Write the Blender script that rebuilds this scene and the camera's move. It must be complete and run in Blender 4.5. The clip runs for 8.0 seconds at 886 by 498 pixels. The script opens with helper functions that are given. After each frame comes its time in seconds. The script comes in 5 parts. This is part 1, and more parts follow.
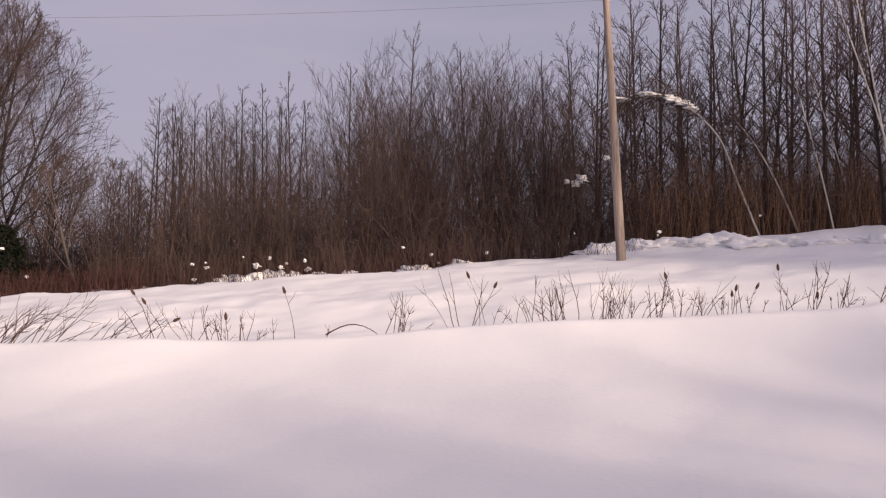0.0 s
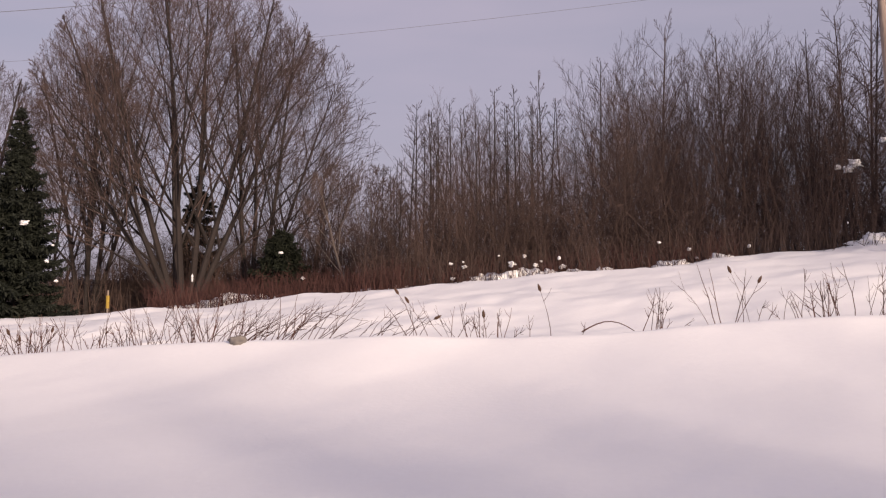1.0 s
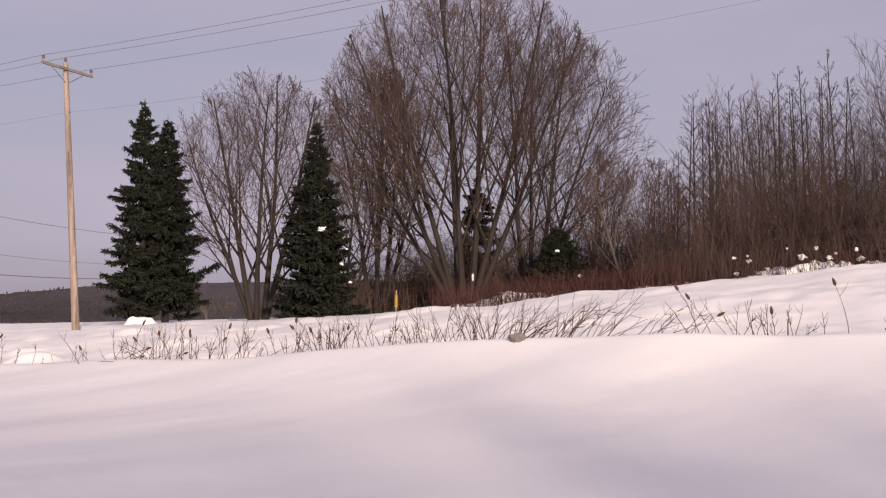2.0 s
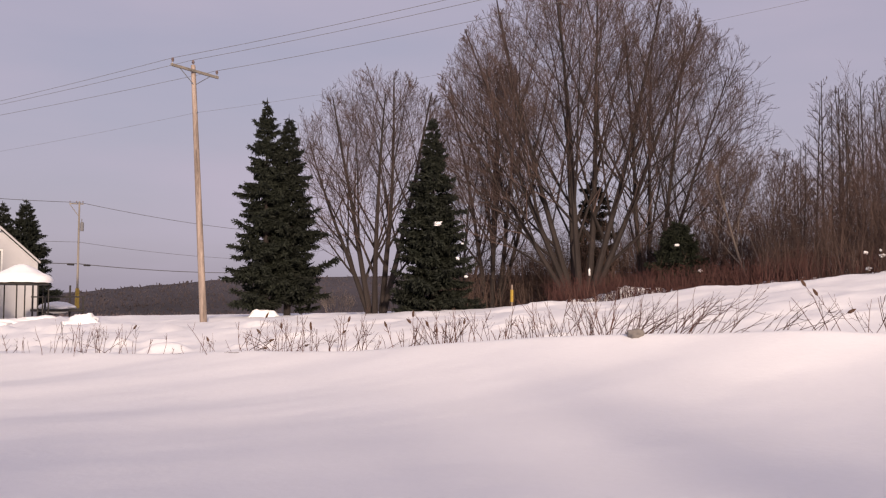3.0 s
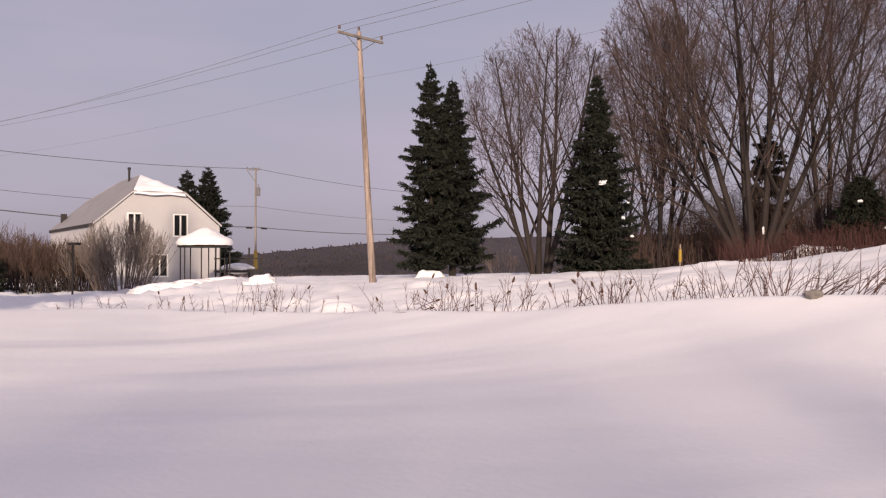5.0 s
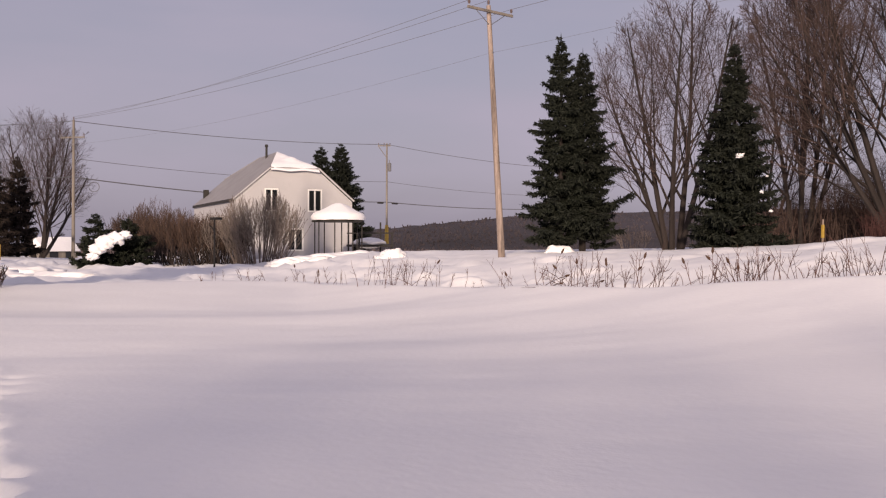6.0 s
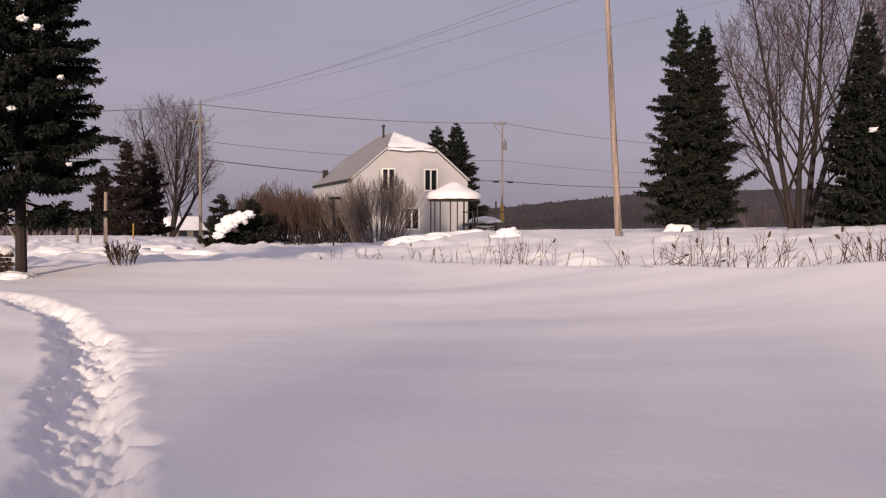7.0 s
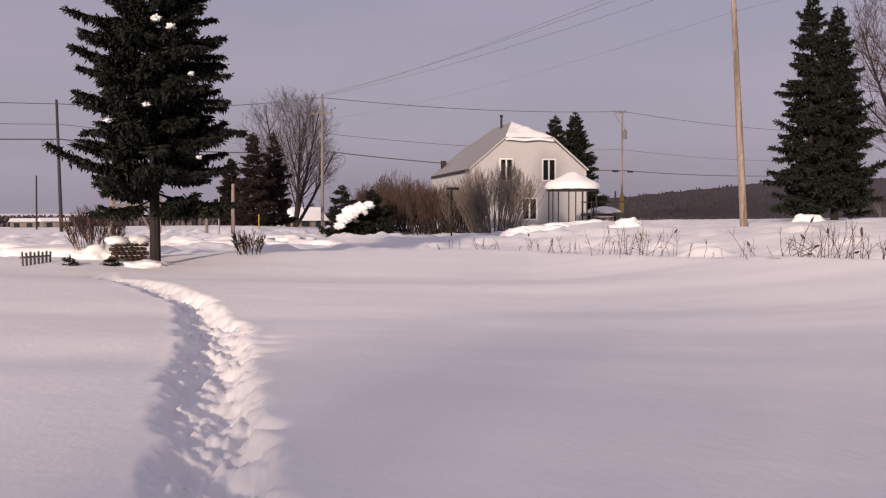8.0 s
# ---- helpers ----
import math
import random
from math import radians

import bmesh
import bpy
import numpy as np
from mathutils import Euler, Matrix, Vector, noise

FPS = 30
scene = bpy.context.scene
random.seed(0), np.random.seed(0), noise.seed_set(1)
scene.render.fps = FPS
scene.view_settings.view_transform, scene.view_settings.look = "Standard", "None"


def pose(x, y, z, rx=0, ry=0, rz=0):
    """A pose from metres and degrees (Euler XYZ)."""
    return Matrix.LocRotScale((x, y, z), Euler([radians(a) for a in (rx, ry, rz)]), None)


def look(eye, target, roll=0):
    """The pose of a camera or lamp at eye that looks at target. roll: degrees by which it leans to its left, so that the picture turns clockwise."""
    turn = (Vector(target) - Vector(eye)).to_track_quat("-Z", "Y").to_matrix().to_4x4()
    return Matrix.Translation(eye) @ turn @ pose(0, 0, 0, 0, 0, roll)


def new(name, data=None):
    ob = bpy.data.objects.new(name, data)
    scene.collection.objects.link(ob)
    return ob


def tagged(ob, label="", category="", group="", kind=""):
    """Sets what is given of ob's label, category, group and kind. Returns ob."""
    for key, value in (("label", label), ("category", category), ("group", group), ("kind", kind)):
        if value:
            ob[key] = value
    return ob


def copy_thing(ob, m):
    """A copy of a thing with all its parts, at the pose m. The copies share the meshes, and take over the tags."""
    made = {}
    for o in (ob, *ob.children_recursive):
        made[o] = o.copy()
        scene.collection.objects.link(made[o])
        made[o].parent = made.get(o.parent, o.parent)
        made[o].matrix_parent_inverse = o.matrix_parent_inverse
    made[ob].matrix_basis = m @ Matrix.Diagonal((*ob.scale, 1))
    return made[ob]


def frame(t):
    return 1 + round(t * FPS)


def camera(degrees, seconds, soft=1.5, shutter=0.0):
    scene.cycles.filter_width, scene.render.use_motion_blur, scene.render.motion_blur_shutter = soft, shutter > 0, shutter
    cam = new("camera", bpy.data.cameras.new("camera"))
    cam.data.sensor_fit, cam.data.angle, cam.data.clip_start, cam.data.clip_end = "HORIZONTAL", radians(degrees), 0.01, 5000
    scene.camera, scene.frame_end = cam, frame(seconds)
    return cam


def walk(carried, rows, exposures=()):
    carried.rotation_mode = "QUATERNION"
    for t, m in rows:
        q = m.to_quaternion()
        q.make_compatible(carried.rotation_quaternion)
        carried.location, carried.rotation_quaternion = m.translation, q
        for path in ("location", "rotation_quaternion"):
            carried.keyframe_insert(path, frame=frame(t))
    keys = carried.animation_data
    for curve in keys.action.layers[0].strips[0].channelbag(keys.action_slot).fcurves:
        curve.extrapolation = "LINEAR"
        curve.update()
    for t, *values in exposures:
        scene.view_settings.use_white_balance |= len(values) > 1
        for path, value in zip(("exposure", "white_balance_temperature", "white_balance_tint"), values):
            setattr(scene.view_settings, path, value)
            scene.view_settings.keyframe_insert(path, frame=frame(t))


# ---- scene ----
cam = camera(50.07, 8.0, soft=1.2)
EYE_Z = 1.6
# seconds, turn to the left, tilt, roll in degrees
PATH = [
    (0.0, -32.00, 4.20, 0.29),
    (0.5, -23.54, 4.07, 0.13),
    (1.0, -16.71, 3.99, 0.01),
    (1.5, -8.62, 3.90, -0.08),
    (2.0, -0.11, 3.89, -0.32),
    (2.2, 3.38, 3.86, -0.31),
    (3.3, 8.24, 3.25, -0.02),
    (3.5, 10.00, 2.95, -0.11),
    (4.0, 11.58, 2.51, 0.02),
    (4.5, 13.53, 1.94, 0.04),
    (5.8, 22.99, -0.07, 0.01),
    (6.0, 24.55, -0.33, 0.16),
    (6.5, 28.53, -1.07, 0.16),
    (7.0, 31.51, -1.62, 0.09),
    (7.5, 35.46, -1.99, 0.06),
    (8.0, 38.61, -2.21, -0.01),
]
walk(cam, [(t, pose(0, 0, EYE_Z, 90 + p, 0, a) @ pose(0, 0, 0, 0, 0, r)) for t, a, p, r in PATH],
     [(0.0, -0.02, 6830, 21), (4.5, 0.0, 6830, 21), (6.0, -0.18, 6830, 21), (8.0, -0.3, 6800, 22)])

# ---- light ----
SUN_AZ, SUN_EL = 197.0, 14.5


def way(az):
    """Unit direction on the ground; degrees to the left of +y."""
    return Vector((-math.sin(radians(az)), math.cos(radians(az)), 0))


world = bpy.data.worlds.new("winter_sky")
scene.world = world
world.use_nodes = True
wn, wl = world.node_tree.nodes, world.node_tree.links
wn.clear()
w_out = wn.new("ShaderNodeOutputWorld")
w_bg = wn.new("ShaderNodeBackground")
w_sky = wn.new("ShaderNodeTexSky")
w_sky.sky_type, w_sky.sun_disc = "NISHITA", False
s_dir = way(SUN_AZ)
w_sky.sun_elevation, w_sky.sun_rotation = radians(SUN_EL), math.atan2(s_dir.x, s_dir.y)
w_sky.air_density, w_sky.dust_density, w_sky.ozone_density = 1.0, 4.0, 2.0
w_bg.inputs["Strength"].default_value = 0.108
# thin high cloud drawn over the clear sky
w_co = wn.new("ShaderNodeTexCoord")
w_map = wn.new("ShaderNodeMapping")
w_map.inputs["Scale"].default_value = (1.2, 1.2, 5.0)
w_noise = wn.new("ShaderNodeTexNoise")
w_noise.inputs["Scale"].default_value, w_noise.inputs["Detail"].default_value = 1.6, 5
w_ramp = wn.new("ShaderNodeValToRGB")
w_ramp.color_ramp.elements[0].position, w_ramp.color_ramp.elements[0].color = 0.35, (0.62, 0.62, 0.62, 1)
w_ramp.color_ramp.elements[1].position, w_ramp.color_ramp.elements[1].color = 0.7, (0.92, 0.92, 0.92, 1)
w_mix = wn.new("ShaderNodeMix")
w_mix.data_type = "RGBA"
w_mix.inputs["B"].default_value = (4.45, 4.3, 5.3, 1)
wl.new(w_co.outputs["Generated"], w_map.inputs["Vector"])
wl.new(w_map.outputs["Vector"], w_noise.inputs["Vector"])
wl.new(w_noise.outputs["Fac"], w_ramp.inputs["Fac"])
wl.new(w_ramp.outputs["Color"], w_mix.inputs["Factor"])
wl.new(w_sky.outputs["Color"], w_mix.inputs["A"])
wl.new(w_mix.outputs["Result"], w_bg.inputs["Color"])
wl.new(w_bg.outputs["Background"], w_out.inputs["Surface"])

sun_data = bpy.data.lights.new("sun", "SUN")
sun_data.energy, sun_data.angle, sun_data.color = 4.65, radians(2.4), (1.0, 0.845, 0.645)
sun = new("sun", sun_data)
sun.matrix_world = look(Vector((0, 0, 60)) + s_dir * 60, Vector((0, 0, 60)) - Vector((0, 0, 60 * math.tan(radians(SUN_EL)))))


# ---- materials ----
def material(name, color, rough=0.8, spread=0.25, scale=3.0, bump=0.2, fine=40.0, metal=0.0, tint=None, coord="Object", per_object=0.0, spec=0.3, stretch=(1, 1, 1)):
    """Two scales of noise vary the colour; the finer one also gives relief."""
    m = bpy.data.materials.new(name)
    m.use_nodes = True
    n, l = m.node_tree.nodes, m.node_tree.links
    b = n["Principled BSDF"]
    b.inputs["Roughness"].default_value, b.inputs["Metallic"].default_value = rough, metal
    b.inputs["Specular IOR Level"].default_value = spec
    co = n.new("ShaderNodeTexCoord")
    mp = n.new("ShaderNodeMapping")
    mp.inputs["Scale"].default_value = stretch
    l.new(co.outputs[coord], mp.inputs["Vector"])
    big, small = n.new("ShaderNodeTexNoise"), n.new("ShaderNodeTexNoise")
    big.inputs["Scale"].default_value, big.inputs["Detail"].default_value = scale, 4
    small.inputs["Scale"].default_value, small.inputs["Detail"].default_value = fine, 3
    for k in (big, small):
        l.new(mp.outputs["Vector"], k.inputs["Vector"])
    mix = n.new("ShaderNodeMix")
    mix.data_type = "RGBA"
    other = tint or tuple(c * (1 - spread) for c in color)
    mix.inputs["A"].default_value = (*color, 1)
    mix.inputs["B"].default_value = (*other, 1)
    add = n.new("ShaderNodeMath")
    add.operation = "MULTIPLY_ADD"
    add.inputs[1].default_value = 0.4
    l.new(small.outputs["Fac"], add.inputs[0])
    ramp = n.new("ShaderNodeMapRange")
    ramp.inputs["From Min"].default_value, ramp.inputs["From Max"].default_value = 0.5, 0.95
    l.new(big.outputs["Fac"], add.inputs[2])
    l.new(add.outputs[0], ramp.inputs["Value"])
    l.new(ramp.outputs["Result"], mix.inputs["Factor"])
    last = mix.outputs["Result"]
    if per_object:
        info = n.new("ShaderNodeObjectInfo")
        r2 = n.new("ShaderNodeMapRange")
        r2.inputs["To Min"].default_value, r2.inputs["To Max"].default_value = 1 - per_object, 1 + per_object
        l.new(info.outputs["Random"], r2.inputs["Value"])
        hs = n.new("ShaderNodeHueSaturation")
        l.new(r2.outputs["Result"], hs.inputs["Value"])
        l.new(last, hs.inputs["Color"])
        last = hs.outputs["Color"]
    l.new(last, b.inputs["Base Color"])
    if bump:
        bp = n.new("ShaderNodeBump")
        bp.inputs["Strength"].default_value, bp.inputs["Distance"].default_value = bump, 0.02
        l.new(small.outputs["Fac"], bp.inputs["Height"])
        l.new(bp.outputs["Normal"], b.inputs["Normal"])
    return m


M_SNOW = material("snow", (0.86, 0.86, 0.88), 0.7, 0.04, 0.5, 0.25, 9.0, coord="Object", spec=0.2)
M_SNOW2 = material("clotted_snow", (0.88, 0.88, 0.9), 0.75, 0.05, 4.0, 0.4, 20.0, spec=0.2)
M_BARK = material("grey_brown_bark", (0.036, 0.028, 0.027), 0.9, 0.45, 2.0, 0.5, 25.0, per_object=0.2, stretch=(1, 1, 0.3))
M_TWIG = material("brown_twigs", (0.078, 0.053, 0.049), 0.9, 0.4, 1.0, 0.0, 9.0, per_object=0.2)
M_TWIG_PALE = material("pale_twigs", (0.19, 0.155, 0.14), 0.9, 0.4, 1.0, 0.0, 9.0, per_object=0.15)
M_BRUSH = material("dark_brush_twigs", (0.084, 0.055, 0.048), 0.9, 0.45, 0.4, 0.0, 6.0)
M_RED = material("red_osier_stems", (0.062, 0.024, 0.021), 0.8, 0.4, 0.5, 0.0, 6.0)
M_TAN = material("tan_brush_stems", (0.27, 0.155, 0.1), 0.85, 0.4, 0.4, 0.0, 6.0)
M_HEDGE = material("brown_hedge_twigs", (0.09, 0.058, 0.046), 0.9, 0.4, 0.6, 0.0, 8.0, per_object=0.2)
M_LILAC = material("pale_lilac_twigs", (0.21, 0.175, 0.155), 0.9, 0.35, 1.0, 0.0, 9.0)
M_BIRCH = material("white_birch_bark", (0.62, 0.58, 0.53), 0.75, 0.5, 3.0, 0.2, 14.0, stretch=(1, 1, 0.6))
M_NEEDLE = material("dark_spruce_needles", (0.016, 0.0205, 0.014), 0.75, 0.5, 1.2, 0.0, 10.0, per_object=0.15)
M_NEEDLE_RED = material("rusty_spruce_needles", (0.030, 0.021, 0.017), 0.8, 0.5, 1.0, 0.0, 10.0)
M_CEDAR = material("cedar_foliage", (0.016, 0.021, 0.012), 0.8, 0.5, 1.5, 0.0, 10.0)
M_POLE = material("weathered_pole_wood", (0.37, 0.295, 0.255), 0.85, 0.7, 2.5, 0.5, 20.0, stretch=(2, 2, 0.15))
M_POLE_GREY = material("grey_pole_wood", (0.24, 0.215, 0.19), 0.9, 0.4, 1.5, 0.5, 20.0, stretch=(2, 2, 0.15))
M_POLE_DARK = material("tarred_pole_wood", (0.05, 0.045, 0.045), 0.9, 0.4, 1.5, 0.5, 20.0, stretch=(2, 2, 0.15))
M_STEEL = material("galvanised_steel", (0.35, 0.36, 0.38), 0.45, 0.25, 6.0, 0.1, 40.0, metal=0.8)
M_WIRE = material("dull_cable", (0.15, 0.15, 0.16), 0.7, 0.2, 1.0, 0.0, 5.0)
M_CERAMIC = material("brown_insulator", (0.16, 0.12, 0.12), 0.3, 0.2, 6.0, 0.0, 30.0)
M_SIDING = material("white_siding", (0.47, 0.465, 0.48), 0.65, 0.10, 0.8, 0.1, 12.0)
M_TRIM = material("white_trim_paint", (0.8, 0.8, 0.78), 0.5, 0.05, 2.0, 0.05, 20.0)
M_ROOF = material("grey_metal_roof_under_frost", (0.30, 0.29, 0.30), 0.6, 0.2, 0.8, 0.2, 8.0)
M_DARK = material("dark_painted_wood", (0.035, 0.032, 0.03), 0.7, 0.3, 4.0, 0.2, 30.0)
M_RUST = material("brown_firewood", (0.075, 0.048, 0.034), 0.9, 0.5, 5.0, 0.4, 30.0, per_object=0.3)
M_YELLOW = material("yellow_plastic_guard", (0.42, 0.28, 0.05), 0.5, 0.3, 5.0, 0.1, 30.0)
M_SEED = material("dry_seed_heads", (0.09, 0.05, 0.035), 0.9, 0.4, 8.0, 0.2, 40.0)
M_WEED = material("dry_weed_stems", (0.095, 0.047, 0.038), 0.85, 0.45, 2.0, 0.0, 12.0, per_object=0.25)
M_FAR = material("far_woodland", (0.062, 0.052, 0.061), 0.95, 0.55, 0.008, 0.0, 0.12)
M_FAR_PALE = material("plain_woodland", (0.108, 0.085, 0.09), 0.95, 0.4, 0.02, 0.0, 0.3)
M_STONE = material("grey_stone", (0.22, 0.2, 0.19), 0.9, 0.4, 4.0, 0.5, 20.0)
M_GLASS = bpy.data.materials.new("dark_window_glass")
M_GLASS.use_nodes = True
M_GLASS.node_tree.nodes["Principled BSDF"].inputs["Base Color"].default_value = (0.015, 0.017, 0.02, 1)
M_GLASS.node_tree.nodes["Principled BSDF"].inputs["Roughness"].default_value = 0.08


# ---- the lie of the land ----
def line_distance(az, k, low, high):
    """How far along az the line parallel to the pole line lies."""
    a = np.radians(az)
    den = -0.414 * np.sin(a) + 0.909 * np.cos(a)
    return np.clip(k / np.maximum(den, 0.05), low, high)


CREST_AZ = [-90, -57, -52, -46, -39.3, -32.6, -25.8, -16, -7, -0.6, 6.2, 13.5, 20, 30, 38, 45, 55, 70, 90]
CREST_EL = [1.2, 1.2, 0.75, 0.27, 0.03, -0.53, -1.05, -1.35, -1.5, -1.75, -2.1, -2.45, -2.45, -2.5, -2.35, -2.45, -2.55, -2.35, -2.35]
BANK_AZ = [-90, -57, -42.7, -39.3, -32.6, -25.7, -16, -9, -2.4, 6.2, 11.3, 16.4, 20.8, 28, 34.6, 38.5, 46, 50, 60, 64, 90]
BANK_EL = [4.4, 4.44, 3.64, 3.5, 3.14, 2.5, 1.68, 0.95, 0.34, -0.36, -0.62, -0.62, -0.72, -0.84, -1.2, -1.22, -1.36, -1.1, -1.4, -1.5, -1.5]
TRACK = [(3.0, 51.9), (5.6, 52.2), (7.4, 52.4), (10.1, 52.3), (14.2, 52.1), (18.8, 53.7), (22.5, 56.2), (25, 58.5)]


def land(az, r):
    """Height of the snow at a bearing (degrees left of +y) and a distance; arrays."""
    az, r = np.asarray(az, float), np.asarray(r, float)
    wrapped = (az + 180) % 360 - 180
    a = np.clip(wrapped, -90, 90)
    dc, db = line_distance(a, 16.5, 14, 31), line_distance(a, 29.4, 24, 62)
    zc = EYE_Z + dc * np.tan(np.radians(np.interp(a, CREST_AZ, CREST_EL)))
    zb = EYE_Z + db * np.tan(np.radians(np.interp(a, BANK_AZ, BANK_EL)))
    behind = np.clip((np.abs(wrapped) - 90) / 60, 0, 1)
    zc, zb = zc * (1 - behind) + 0.8 * behind, zb * (1 - behind) + 1.2 * behind
    q = np.clip(r / dc, 0, 1)
    field = (zc + 0.25) * q ** 4.2 - 0.25 * q
    s = np.clip((r - dc) / (db - dc), 0, 1)
    dip = np.interp(a, [-60, 20, 35, 45, 60], [0.45, 0.42, 0.3, 0.2, 0.05])
    ditch = zc + (zb - zc) * s ** 1.45 - dip * np.sin(np.pi * np.clip(s * 1.7, 0, 1)) * (1 - s * 0.4)
    z = np.where(r < dc, field, ditch)
    # road and its ploughed bank behind the poles on the rising side
    rise = np.interp(a, [-60, -46, -42, -30], [1, 1, 0.6, 0.15])
    over = np.clip((r - db) / 3.5, 0, 1)
    z = z + (r > db) * rise * 0.75 * (over * over * (3 - 2 * over)) * np.where(a < -30, 1, 0.5)
    # beyond it the land falls away slowly to a wide plain
    far = np.clip((r - db - 25) / 260, 0, 1)
    plain = np.interp(a, [-60, -20, 0, 20], [5.0, 2.0, -2.5, -3.0])
    zfar = z * (1 - far) + plain * far
    z = np.where(r > db + 25, zfar, z)
    return z


def lattice(i, j, seed):
    h = np.sin(i * 127.1 + j * 311.7 + seed * 74.7) * 43758.5453
    return h - np.floor(h)


def value_noise(x, y, seed=0):
    i, j = np.floor(x), np.floor(y)
    u, v = x - i, y - j
    u, v = u * u * (3 - 2 * u), v * v * (3 - 2 * v)
    a, b = lattice(i, j, seed), lattice(i + 1, j, seed)
    c, d = lattice(i, j + 1, seed), lattice(i + 1, j + 1, seed)
    return (a * (1 - u) + b * u) * (1 - v) + (c * (1 - u) + d * u) * v - 0.5


def relief(x, y, az, r):
    """Wind-worn softness and low drifts that run with the wind."""
    u, v = 0.86 * x + 0.51 * y, -0.51 * x + 0.86 * y
    z = 0.15 * value_noise(u / 9.0, v / 4.0, 1) + 0.075 * value_noise(u / 6.0, v / 1.5, 4) + 0.035 * value_noise(u / 2.9, v / 1.7, 2) + 0.010 * value_noise(u / 0.8, v / 0.4, 3)
    crust = np.clip((r - line_distance(np.clip(az, -90, 90), 17.5, 15, 32)) / 4, 0, 1) * np.clip((line_distance(np.clip(az, -90, 90), 29.4, 24, 62) - 1 - r) / 5, 0.12, 1) * np.clip((90 - r) / 20, 0, 1)
    lump = np.maximum(value_noise(x / 1.3, y / 1.3, 8) + 0.7 * value_noise(x / 0.6, y / 0.6, 9) - 0.12, 0)
    z = z + crust * (0.5 * np.interp(az, [-40, -10, 15, 60], [0.2, 0.25, 1, 0.8]) * lump + 0.05 * value_noise(u / 1.6, v / 1.1, 7))
    return z * np.clip(r / 7, 0.15, 1)


def spot(az, r, dz=0.0):
    d = way(az) * r
    return Vector((d.x, d.y, float(land(az, r)) + dz))


def link(name, verts, faces, mat, smooth=False):
    me = bpy.data.meshes.new(name)
    me.from_pydata(verts, [], faces)
    me.materials.append(mat)
    if smooth:
        me.polygons.foreach_set("use_smooth", [True] * len(me.polygons))
    me.update()
    return new(name, me)


def part(name, bm, mat, parent, label=""):
    me = bpy.data.meshes.new(name)
    bm.to_mesh(me)
    bm.free()
    me.materials.append(mat)
    ob = new(name, me)
    ob.parent = parent
    return tagged(ob, label)


def root(name, at, label, category, group="", kind=""):
    ob = new(name)
    ob.empty_display_size = 0.3
    ob.location = at
    return tagged(ob, label, category, group, kind)


